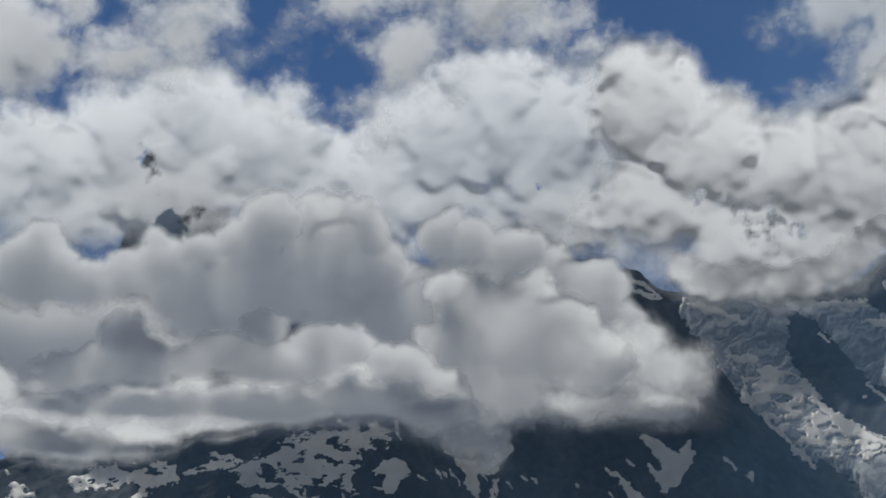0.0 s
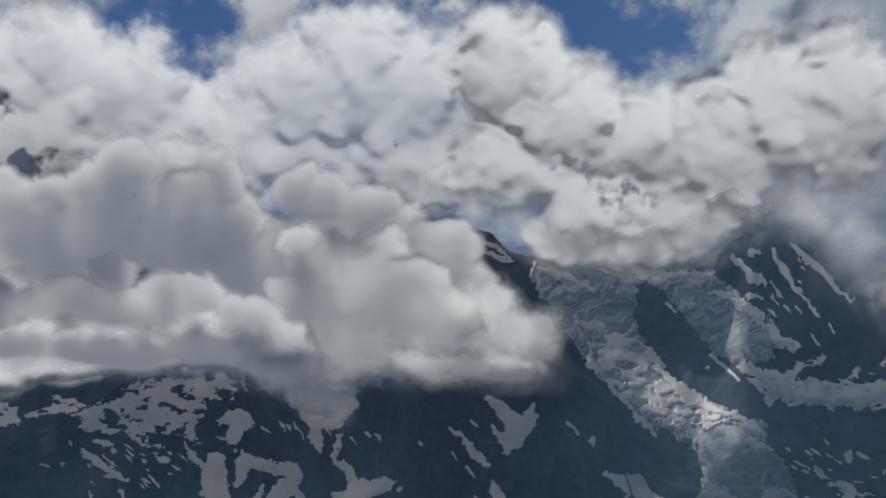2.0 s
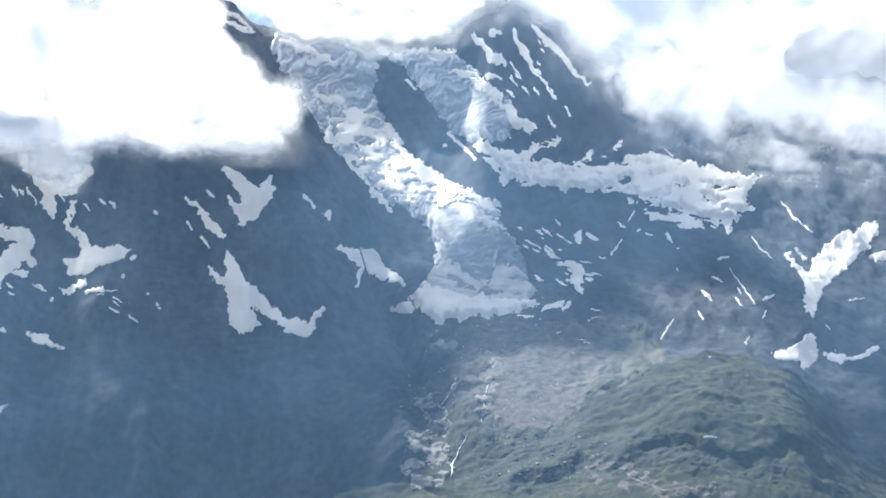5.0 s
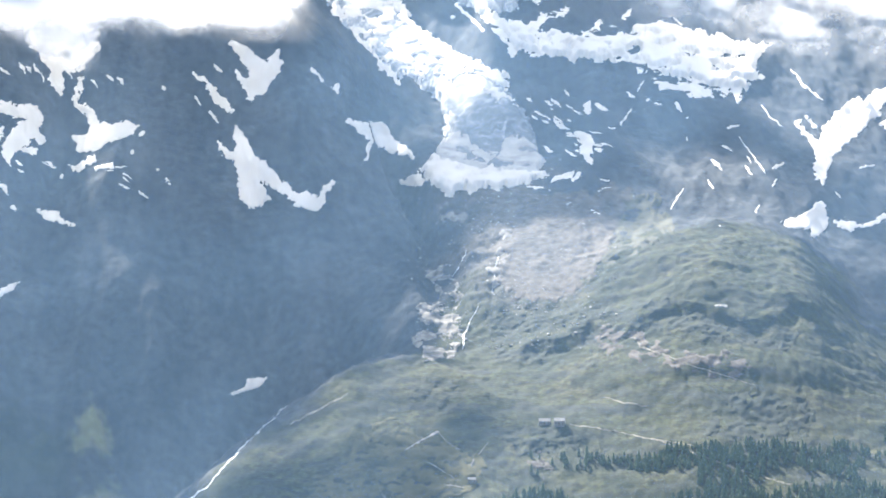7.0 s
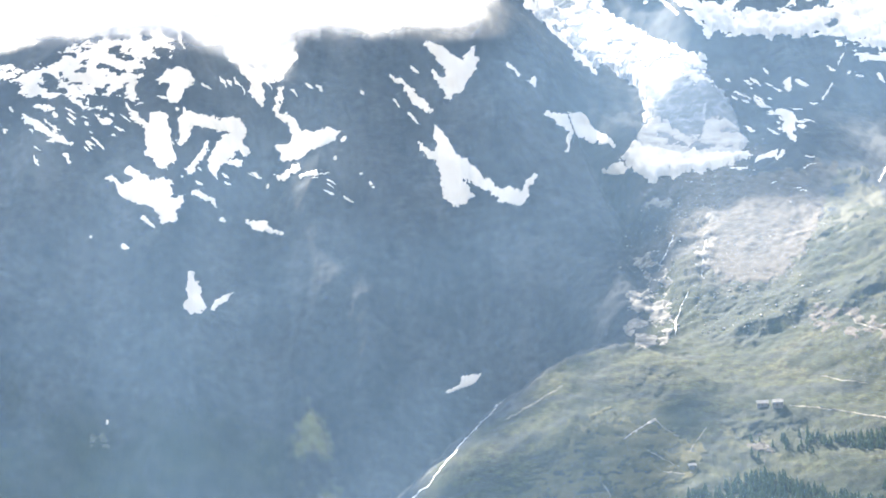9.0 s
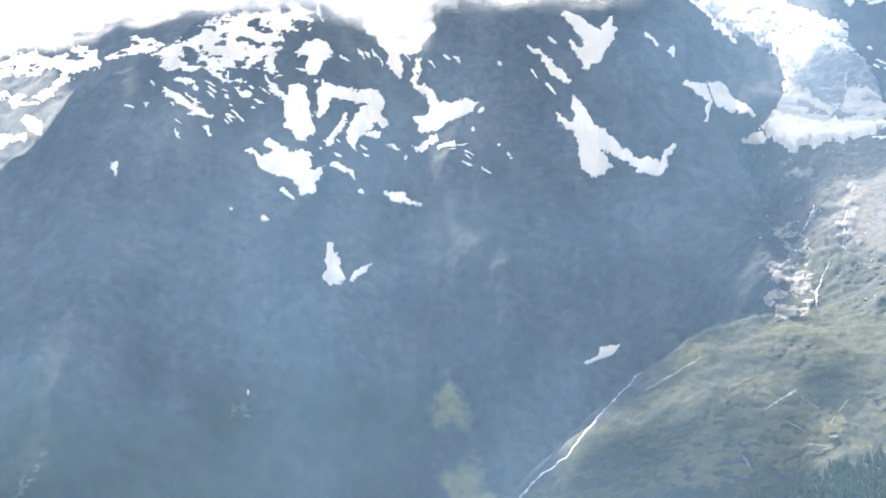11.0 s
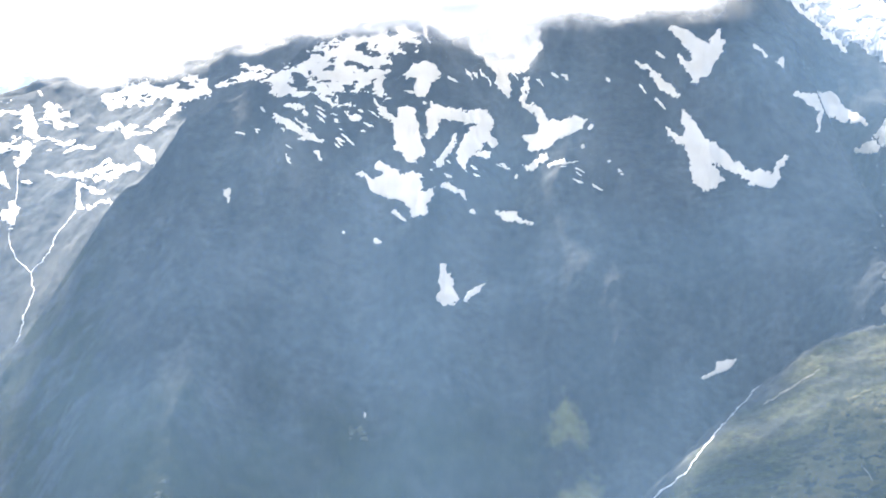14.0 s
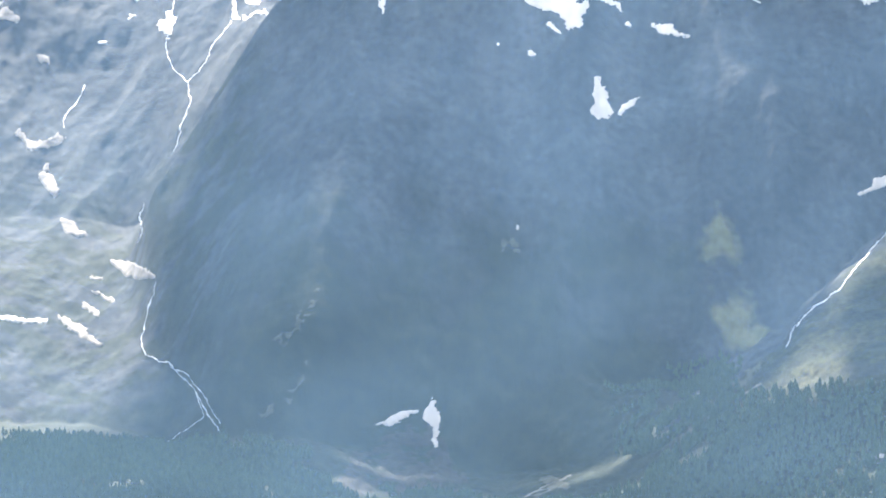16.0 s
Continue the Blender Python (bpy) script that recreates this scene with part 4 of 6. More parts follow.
snow_patch("thin snow streak on dark rock", [[(15.86, 7.96, 0.027), (16.12, 8.07, 0.027)]])
snow_patch("thin snow streak on dark rock", [[(12.21, 9.99, 0.013), (12.38, 10.25, 0.02)]])
snow_patch("thin snow streak on dark rock", [[(14.49, 6.43, 0.027), (14.49, 6.43, 0.027)]])
snow_patch("thin snow streak on dark rock", [[(14.4, 4.27, 0.027), (14.67, 4.27, 0.027)]])
snow_patch("thin snow streak on dark rock", [[(13.15, 11.93, 0.02), (13.39, 11.75, 0.02)]])
snow_patch("thin snow streak on dark rock", [[(14.64, 9.03, 0.034), (14.89, 9.1, 0.027)]])
snow_patch("thin snow streak on dark rock", [[(17.55, 7.31, 0.027), (17.62, 7.2, 0.02)]])
snow_patch("thin snow streak on dark rock", [[(15.87, 7.46, 0.02), (15.96, 7.66, 0.013)]])
snow_patch("snow streak down the rocky mountain", [[(7.79, 14.84, 0.076), (8.28, 14.33, 0.121), (8.71, 14.1, 0.061)]])
snow_patch("snow streak down the rocky mountain", [[(8.92, 14.95, 0.076), (9.26, 14.36, 0.076), (9.62, 13.85, 0.045), (10.18, 13.21, 0.03)]])
snow_patch("snow streak down the rocky mountain", [[(9.5, 15.04, 0.076), (10.22, 14.46, 0.091), (10.78, 13.8, 0.061), (11.02, 13.63, 0.03)]])
snow_patch("snow streak down the rocky mountain", [[(8.3, 14.93, 0.091), (8.57, 14.86, 0.076)]])
snow_patch("snow streak down the rocky mountain", [[(8.3, 13.76, 0.076), (8.57, 13.71, 0.045)]])
snow_patch("snow streak down the rocky mountain", [[(9.55, 13.47, 0.045), (9.67, 13.25, 0.03)]])
snow_patch("snow streak down the rocky mountain", [[(9.97, 12.73, 0.03), (10.13, 12.46, 0.03)]])
snow_patch("snow streak down the rocky mountain", [[(7.13, 11.87, 0.061), (7.13, 11.87, 0.061)]])
snow_patch("snow streak down the rocky mountain", [[(7.23, 12.21, 0.045), (8, 11.53, 0.045)]])
snow_patch("snow streak down the rocky mountain", [[(6.05, 13.53, 0.061), (6.26, 13.35, 0.03)]])
snow_patch("snow streak down the rocky mountain", [[(10.42, 12.97, 0.03), (10.55, 12.77, 0.03)]])
snow_patch("snow streak down the rocky mountain", [[(8.92, 13.75, 0.061), (9, 13.6, 0.03)]])
snow_patch("long ribbon of snow beside the ridge", [[(3.11, 13.42, 0.061), (3.46, 12.76, 0.091), (4.04, 11.81, 0.106), (4.93, 10.99, 0.091), (5.34, 10.51, 0.136), (5.72, 10, 0.045)], [(3.29, 12.98, 0.045), (3.7, 12.47, 0.061), (4.53, 11.38, 0.076)], [(2.21, 12.99, 0.076), (2.67, 13.14, 0.091), (3, 12.73, 0.091)]])
snow_patch("snow on the rocky knob", [[(0.82, 15.19, 0.03), (1.24, 15.02, 0.061), (1.7, 14.69, 0.045)]])
snow_patch("snow on the rocky knob", [[(1, 14.84, 0.045), (1.47, 14.73, 0.076), (1.74, 14.6, 0.045)]])
snow_patch("bright sunlit snow on broken rock", [[(-14.14, 9.64, 0.152), (-13, 9.85, 0.273), (-11.64, 9.98, 0.243)], [(-12.4, 9.69, 0.212), (-11.49, 9.75, 0.152)], [(-13.92, 9.49, 0.152), (-13.01, 9.63, 0.152)]], holes=0.4)
snow_patch("bright sunlit snow on broken rock", [[(-16.24, 9.28, 0.182), (-16.17, 8.84, 0.182), (-16.45, 8.1, 0.197), (-16.54, 7.9, 0.091)], [(-15.71, 9.35, 0.182), (-15.27, 9.2, 0.182), (-15.42, 8.91, 0.121)], [(-17.43, 8.25, 0.212), (-16.62, 8.39, 0.152), (-16.02, 8.61, 0.121)]], holes=0.2)
snow_patch("bright sunlit snow on broken rock", [[(-13.71, 8.74, 0.106), (-13.03, 8.8, 0.121), (-12.57, 9.1, 0.106), (-12.19, 9.24, 0.106)], [(-14.31, 8.82, 0.091), (-13.78, 8.92, 0.076)]], holes=0.3)
snow_patch("bright sunlit snow on broken rock", [[(-17.49, 9.44, 0.182), (-16.46, 9.36, 0.152)], [(-17.2, 9.07, 0.121), (-17.5, 8.92, 0.121)], [(-15.86, 9.8, 0.091), (-15.86, 9.8, 0.091)]], holes=0.4)
snow_patch("bright sunlit snow on broken rock", [[(-13.07, 8.08, 0.212), (-13.27, 8.21, 0.152)], [(-13.43, 7.83, 0.106), (-14.1, 7.8, 0.061), (-14.85, 7.59, 0.076), (-15.74, 7.64, 0.045)]])
snow_patch("bright sunlit snow on broken rock", [[(-17.37, 7.81, 0.076), (-17, 7.61, 0.121), (-16.78, 7.35, 0.061)]])
snow_patch("bright sunlit snow on broken rock", [[(-16.87, 6.61, 0.136), (-16.65, 6.68, 0.121), (-16.72, 6.39, 0.061)], [(-16.72, 6.91, 0.061), (-16.65, 6.61, 0.076)]])
snow_patch("bright sunlit snow on broken rock", [[(-14.94, 6.81, 0.106), (-14.98, 7.33, 0.045)], [(-14.86, 7.26, 0.045), (-14.26, 7.17, 0.045)], [(-14.72, 6.73, 0.061), (-14.12, 6.94, 0.045)], [(-14.48, 7.51, 0.061), (-13.8, 7.66, 0.045)]])
snow_patch("bright sunlit snow on broken rock", [[(-15.06, 8.45, 0.076), (-15.88, 8.58, 0.061)], [(-15.29, 8.23, 0.061), (-14.54, 8.37, 0.045)], [(-12.26, 9.39, 0.076), (-12.72, 9.1, 0.061)], [(-14.1, 7.99, 0.045), (-14.55, 7.73, 0.045)]], holes=0.2)
snow_patch("bright sunlit snow on broken rock", [[(-21, 8.34, 0.212), (-20.5, 8.11, 0.182), (-19.99, 7.89, 0.152)], [(-20.21, 7.82, 0.091), (-19.56, 7.58, 0.121), (-19.19, 7.43, 0.106)], [(-18.9, 7.43, 0.045), (-18.9, 7.43, 0.045)], [(-20.95, 7.75, 0.121), (-20.36, 7.82, 0.091)]], holes=0.3)
snow_patch("bright sunlit snow on broken rock", [[(-18.88, 8.09, 0.121), (-18.14, 8, 0.091), (-17.39, 8.06, 0.121)]], holes=0.3)
snow_patch("bright sunlit snow on broken rock", [[(-20.74, 3.82, 0.061), (-20.43, 3.52, 0.121), (-20.06, 3.48, 0.121), (-19.61, 3.68, 0.076)], [(-19.84, 3.58, 0.076), (-19.68, 3.8, 0.045)], [(-21.05, 6.94, 0.152), (-20.69, 6.79, 0.106)], [(-21.11, 7.24, 0.076), (-21.11, 7.24, 0.076)]], mat=SAND)
snow_patch("bright sunlit snow on broken rock", [[(-20.11, 5.74, 0.091), (-19.96, 5.65, 0.076)], [(-20.01, 2.84, 0.106), (-20.01, 2.84, 0.106)]], mat=SAND)
snow_patch("patch of pale gravelly snow beside the stream", [[(-20.18, 2.68, 0.091), (-19.97, 2.53, 0.197), (-19.83, 2.23, 0.136)]], mat=SAND)
snow_patch("patch of pale gravelly snow beside the stream", [[(-19.62, 1.43, 0.091), (-19.41, 1.25, 0.136), (-19.1, 1.09, 0.091)]], mat=SAND)
snow_patch("patch of pale gravelly snow beside the stream", [[(-18.25, 0.32, 0.106), (-17.88, 0.09, 0.182), (-17.29, -0.08, 0.076)]], mat=SAND)
snow_patch("patch of pale gravelly snow beside the stream", [[(-19.76, -1.06, 0.061), (-19.25, -1.44, 0.136), (-18.75, -1.83, 0.091)]], mat=SAND)
snow_patch("patch of pale gravelly snow beside the stream", [[(-19.09, -0.78, 0.091), (-18.8, -1.01, 0.091)], [(-18.86, -0.48, 0.061), (-18.35, -0.65, 0.045)], [(-18.92, -0.03, 0.061), (-18.63, -0.12, 0.045)]], holes=0.3, mat=SAND)
snow_patch("wedge of dirty avalanche snow above the valley", [[(-11.41, -4.19, 0.03), (-10.92, -4.06, 0.121), (-10.34, -3.86, 0.045)]])
snow_patch("tongue of dirty avalanche snow above the valley", [[(-9.93, -3.66, 0.091), (-9.95, -3.98, 0.227), (-9.84, -4.28, 0.091), (-9.86, -4.78, 0.076)]])
snow_patch("small snow patch on dark rock", [[(-7.53, 1, 0.061), (-7.53, 1, 0.061)]])
snow_patch("small snow patch on dark rock", [[(-20.13, -1.19, 0.045), (-21.29, -1.08, 0.061)]])
stream("white mountain stream tumbling down bare rock", [[(-16.51, 7.84, 0.011), (-16.56, 7.28, 0.014), (-16.72, 6.46, 0.02), (-16.8, 6.02, 0.012), (-16.66, 5.49, 0.012), (-16.23, 5.04, 0.017), (-16.17, 4.51, 0.023), (-16.47, 3.92, 0.017), (-16.52, 3.55, 0.017), (-16.68, 3.26, 0.009)]])
stream("white mountain stream tumbling down bare rock", [[(-15.02, 6.66, 0.011), (-15.55, 6.07, 0.016), (-15.78, 5.55, 0.016), (-16.16, 5.15, 0.017), (-16.23, 5.04, 0.017)]])
stream("white mountain stream tumbling down bare rock", [[(-17.21, -0.23, 0.014), (-17.43, -0.97, 0.017), (-17.63, -1.72, 0.017), (-17.55, -2.14, 0.02), (-16.9, -2.42, 0.02), (-16.25, -3.11, 0.023), (-15.97, -3.72, 0.02), (-15.63, -4.26, 0.023)], [(-16.25, -3.11, 0.014), (-16.04, -3.87, 0.014), (-16.95, -4.44, 0.011), (-17.26, -4.75, 0.009)], [(-16.91, -2.49, 0.011), (-16.46, -2.65, 0.014), (-16.03, -3.27, 0.014), (-15.6, -4.03, 0.014)]])
stream("white mountain stream tumbling down bare rock", [[(-17.47, 1.88, 0.011), (-17.61, 1.51, 0.023), (-17.53, 1.13, 0.023), (-17.67, 0.83, 0.017)]])
stream("white mountain stream tumbling down bare rock", [[(-18.98, 5.05, 0.017), (-19.14, 4.6, 0.017), (-19.48, 4.24, 0.023), (-19.52, 3.94, 0.011)]])
stream("white stream running down a gully between pasture and wall", [[(2.97, 1.33, 0.015), (2.2, 0.54, 0.019), (1.33, -0.38, 0.026), (1.02, -0.85, 0.026), (0.27, -1.35, 0.026), (-0.26, -1.86, 0.03), (-0.46, -2.34, 0.022)]])
stream("white waterfall below the glacier", [[(8.71, 6.03, 0.011), (8.5, 5.26, 0.011), (8.42, 4.5, 0.011)], [(8.05, 4.15, 0.009), (7.85, 3.73, 0.016), (7.7, 3.35, 0.02), (7.68, 3, 0.013)]])
stream("thin waterfall down dark slabs", [[(7.68, 5.63, 0.009), (7.57, 5.32, 0.013), (7.32, 4.83, 0.009)]])
debris("bare pinkish-grey moraine slope below the glacier", [[(9.2, 7.2), (10.33, 7.29), (11.62, 7.4), (12.07, 7.3), (11.93, 6.62), (11.41, 5.56), (10.67, 4.5), (9.84, 4.34), (9.09, 4.3), (8.58, 4.85), (8.68, 5.84), (8.98, 6.52)]], MORAINE)
debris("green-grey flank of the moraine slope", [[(11.99, 7.3), (12.9, 7.08), (13.13, 6.3), (12.61, 5.88), (11.41, 5.26), (10.52, 4.5), (11.11, 5.26), (11.63, 6.17)]], FLANK, 0.15)
debris("pale rock slabs beside the waterfall", [[(6.47, 3.98), (6.89, 4.26), (7.57, 4.15), (7.65, 3.7), (7.59, 3.09), (7.22, 2.63), (6.61, 2.47), (6.42, 3.07)], [(6.38, 5.42), (6.87, 5.2), (7.41, 4.76), (7.72, 4.31), (7.27, 4.3), (6.8, 4.67), (6.45, 4.97)], [(6.92, 6.87), (7.6, 6.8), (7.84, 6.43), (7.46, 6.27), (7, 6.45)], [(8.52, 6.36), (8.91, 5.99), (8.81, 5.23), (8.47, 4.62), (8.32, 4.77), (8.46, 5.53)]], SLAB, 0.5)
patch("heath", "dark green-blue heath and juniper on the pasture", [[(8.55, 4.32), (9.92, 4.42), (11.42, 4.21), (12.92, 4.37), (14.41, 4.09), (15.89, 3.95), (16.88, 3.51), (16.47, 3.21), (14.41, 3.42), (12.93, 3.55), (11.73, 3.76), (10.68, 3.44), (9.63, 2.9), (8.73, 2.66), (8.42, 3.11), (8.19, 3.71)], [(8.61, 0.69), (9.66, 0.98), (10.86, 0.89), (11.16, 0.52), (9.97, 0.27), (9.07, 0.18), (8.69, 0.32)], [(10.72, 0.36), (11.47, 0.37), (11.54, 0), (10.87, -0.09)], [(15.01, 2), (16.88, 2.03), (16.89, 0.85), (15.61, 0.6), (14.14, 0.87), (14.43, 1.4)], [(6.32, 1.86), (7.38, 2.18), (7.84, 1.89), (7.39, 1.58), (6.64, 1.26), (6.33, 1.48)]], HEATH, 0.42)
patch("rubble_patch", "pale rubble strewn over the pasture", [[(10.98, 3.6), (12.03, 3.54), (12.93, 3.25), (14.42, 3.04), (15.3, 2.75), (15.01, 2.3), (13.53, 2.58), (12.34, 2.86), (11.29, 3.15)], [(9.37, -0.04), (9.97, 0.34), (10.12, -0.03), (9.83, -0.33)]], MORAINE, 0.5)
patch("meadow", "dry olive-brown grass on the pasture slope", [[(5.43, 1.08), (6.95, 0.66), (8.17, 0.08), (8.47, -0.36), (7.73, -0.98), (6.38, -1.45), (5.18, -1.7), (3.98, -1.83), (3.07, -1.85), (4.25, -0.6)]], DRY, 0.4)
patch("debris_cone", "brown-grey avalanche debris cone at the foot of the wall", [[(-13.09, -6.1), (-11.85, -4.91), (-10.93, -4.41), (-10.01, -3.98), (-9.43, -4.82), (-9.16, -6.21)]], EARTH, 0.3)
patch("ravine", "pale gravel ravine between forest and pasture", [[(-3.15, -4.28), (-2.45, -3.62), (-1.54, -2.96), (-1.12, -2.67), (-1.17, -2.93), (-2.01, -3.7), (-2.85, -4.54), (-3.46, -4.87)], [(-7.72, -6.24), (-6.42, -5.61), (-6.24, -5.8), (-7.19, -6.26)]], FLANK, 0.2)
patch("debris_cone", "faint streaks of pale debris on the dark wall", [[(-13.96, -1.83), (-13.57, -1.24), (-12.95, -0.57), (-12.8, -0.68), (-13.43, -1.47), (-13.82, -1.99)], [(-14.54, -3.85), (-13.77, -3.19), (-13.15, -2.46), (-13.07, -2.69), (-13.63, -3.42), (-14.32, -3.93)], [(-8.07, 0.51), (-7.69, 0.73), (-7.24, 0.42), (-7.7, 0.28)]], FLANK, 0.55)
trail("pale stony stream bed at the edge of the pasture", [[(4.59, 1.69, 0.013), (3.85, 1.26, 0.019), (3.11, 0.85, 0.013)]])
trail("pale gravel trail across the pasture", [[(6.22, 0.21, 0.01), (6.83, -0.07, 0.01), (7.64, -0.51, 0.01)]])
trail("pale gravel trail across the pasture", [[(7.04, 0.77, 0.01), (7.27, 0.5, 0.01), (7.65, 0.28, 0.01)]])
trail("pale gravel trail across the pasture", [[(5.54, -0.82, 0.013), (5.88, -1.36, 0.013)]])
trail("pale gravel trail across the pasture", [[(10.56, 1.04, 0.01), (11.71, 0.9, 0.013), (12.91, 0.68, 0.013), (13.81, 0.4, 0.013), (15, -0.02, 0.013), (16.41, -0.39, 0.013)]])
trail("pale gravel trail across the pasture", [[(12.76, 0.72, 0.013), (14.11, 0.51, 0.013), (15.59, 0.33, 0.016)]])
trail("pale gravel trail across the pasture", [[(12.12, 3.56, 0.013), (12.43, 3.15, 0.019), (13.93, 2.65, 0.013), (15.42, 2.22, 0.01)]])
trail("pale gravel trail across the pasture", [[(7.22, -0.66, 0.013), (7.98, -0.71, 0.013)]])
trail("pale gravel trail across the pasture", [[(8.4, 0.5, 0.013), (7.82, -0.27, 0.013)]])
trail("pale gravel trail across the pasture", [[(11.47, 1.77, 0.013), (12.6, 1.57, 0.013)]])
trail("pale gravel trail across the pasture", [[(-4.82, -5.19, 0.013), (-3.98, -4.76, 0.019), (-3.04, -4.23, 0.019)]])
trail("pale gravel trail across the pasture", [[(-7.49, -6.22, 0.016), (-6.8, -5.86, 0.016), (-6.27, -5.67, 0.016)]])
trail("pale gravel trail across the pasture", [[(-1.59, -3.6, 0.013), (-1.18, -3.34, 0.019)]])


# small remnants of snow on ledges, those near bearing 10.5 standing for pale debris: bearing, rise, spread across and
# up, how many, tilt in degrees
FLECKS = [(-8.2, 8.9, 2.2, 0.8, 34, -30), (-1.2, 7.2, 1.2, 0.5, 10, -20), (-4.8, 7.6, 1.6, 0.8, 12, -30), (-3.4, 10.0, 2.4, 0.5, 14, -50),
          (-16.6, 8.6, 2.2, 0.9, 18, 12), (-17.6, 6.6, 1.8, 0.9, 6, 15), (10.3, 9.3, 1.5, 0.6, 22, -25), (10.6, 8.5, 1.0, 0.5, 14, -20), (14.5, 8.8, 2.6, 1.1, 7, -50), (9.4, 14.0, 1.2, 1.2, 14, -50), (11.5, 9.6, 1.8, 0.5, 6, -15), (10.0, 7.1, 1.4, 0.6, 7, 10)]
fleck_rnd = random.Random(23)
for fa, fe, wa, we, count, tilt in FLECKS:
    for k in range(count):
        a, e = fleck_rnd.gauss(fa, wa * 0.5), fleck_rnd.gauss(fe, we * 0.5)
        half, thick = fleck_rnd.uniform(0.03, 0.17), fleck_rnd.uniform(0.018, 0.05)
        turn = radians(tilt + fleck_rnd.gauss(0, 12))
        da, de = half * math.cos(turn), half * math.sin(turn)
        snow_patch("small remnant of snow or pale debris on a rock ledge", [[(a - da, e - de, thick * 0.5), (a, e, thick), (a + da, e + de, thick * 0.4)]])

# ---------------------------------------------------------------- clouds
def cloud(label, dist, depth, puffs, seed, soft=0.4, spacing=0.05, veil=1.0, mat=None, gaps=(), heads=1.0, lean=15, shade_down=0.75, fray=0.16, shade_under=0.9, deep=0.0):
    """A cloud of two flattened sheets: puffs are (bearing, rise, half width, half height) in degrees from the lookout;
    it bulges by depth.
    Smaller heads crowd on the puffs, smaller ones still on those. gaps are thin places of the same form as the puffs.
    Distance is set to fit the camera's view and stay sunlit; painted shade darkens it downward, under heads and
    throughout."""
    p = np.array(puffs, float)
    pad = 2.9 * soft + 0.3
    a = np.arange((p[:, 0] - p[:, 2]).min() - pad, (p[:, 0] + p[:, 2]).max() + pad, spacing)
    e = np.arange((p[:, 1] - p[:, 3]).min() - pad, (p[:, 1] + p[:, 3]).max() + pad, spacing)
    A, E = np.meshgrid(a, e, indexing="ij")
    wa = A + fray * fbm(A / 0.9, E / 0.9, 5, seed, 0.6)
    we = E + fray * fbm(A / 0.9, E / 0.9, 5, seed + 9, 0.6)
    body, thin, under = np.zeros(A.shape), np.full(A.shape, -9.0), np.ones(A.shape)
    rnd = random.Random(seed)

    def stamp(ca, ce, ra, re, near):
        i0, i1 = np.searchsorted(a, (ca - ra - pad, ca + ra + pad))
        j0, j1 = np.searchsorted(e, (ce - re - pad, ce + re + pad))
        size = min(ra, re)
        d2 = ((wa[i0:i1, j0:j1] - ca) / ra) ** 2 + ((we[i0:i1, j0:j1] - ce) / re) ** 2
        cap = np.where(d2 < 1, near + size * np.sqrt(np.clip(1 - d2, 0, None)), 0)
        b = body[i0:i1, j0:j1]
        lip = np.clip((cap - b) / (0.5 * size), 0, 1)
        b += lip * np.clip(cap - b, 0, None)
        # marks the lower half of each head for painted shade
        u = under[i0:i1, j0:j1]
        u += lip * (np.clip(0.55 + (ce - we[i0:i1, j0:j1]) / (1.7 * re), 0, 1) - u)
        thin[i0:i1, j0:j1] = np.maximum(thin[i0:i1, j0:j1], (1 - np.sqrt(d2)) * size)

    for pa, pe, ra, re in puffs:
        stamp(pa, pe, ra, re, 0)
    bulge = body.copy()
    parents = list(puffs)
    for many, small, large in ((7, 0.3, 0.6), (4, 0.3, 0.55)):
        born = []
        for pa, pe, ra, re in parents:
            size = min(ra, re)
            for k in range(int(many * heads)):
                turn, far = rnd.uniform(-0.5, 3.64), rnd.uniform(0.15, 0.85)
                ca, ce, cr = pa + ra * far * math.cos(turn), pe + re * far * math.sin(turn), size * rnd.uniform(small, large)
                i, j = min(max(int((ca - a[0]) / spacing), 0), len(a) - 1), min(max(int((ce - e[0]) / spacing), 0), len(e) - 1)
                stamp(ca, ce, cr, cr, max(body[i, j] - 0.75 * cr, 0))
                born.append((ca, ce, cr, cr))
        parents = [q for q in born if q[2] > 0.16]
    body = body + 0.05 * smooth(0, 0.4, bulge) * billow(wa / 0.5, we / 0.4, 4, seed + 20, 0.55)
    for k in range(6):
        body[1:-1, 1:-1] = 0.4 * body[1:-1, 1:-1] + 0.15 * (body[2:, 1:-1] + body[:-2, 1:-1] + body[1:-1, 2:] + body[1:-1, :-2])
    # painted shade: darker from the tops down and under each head, for grey bellies
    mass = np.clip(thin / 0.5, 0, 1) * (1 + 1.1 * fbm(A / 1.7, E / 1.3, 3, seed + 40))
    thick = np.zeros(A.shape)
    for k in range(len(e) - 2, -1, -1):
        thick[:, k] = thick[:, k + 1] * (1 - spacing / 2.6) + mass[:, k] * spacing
    thick = 1 - np.exp(-shade_down * thick - shade_under * under ** 1.6 - deep)
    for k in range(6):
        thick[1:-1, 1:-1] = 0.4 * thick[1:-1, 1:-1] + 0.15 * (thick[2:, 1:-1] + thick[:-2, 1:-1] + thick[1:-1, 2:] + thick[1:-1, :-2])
    for ga, ge, ra, re in gaps:
        g = np.sqrt(((wa - ga) / ra) ** 2 + ((we - ge) / re) ** 2)
        thin = np.minimum(thin, soft * (1.1 * g - 0.1 + 0.9 * fbm(A / 0.5, E / 0.5, 5, seed + 30, 0.6)))
    # crisp heads above, dissolving base below
    solid = thin > 0
    high = np.where(solid, E, -90).max(axis=1, keepdims=True)
    base = np.where(solid, E, 90).min(axis=1, keepdims=True)
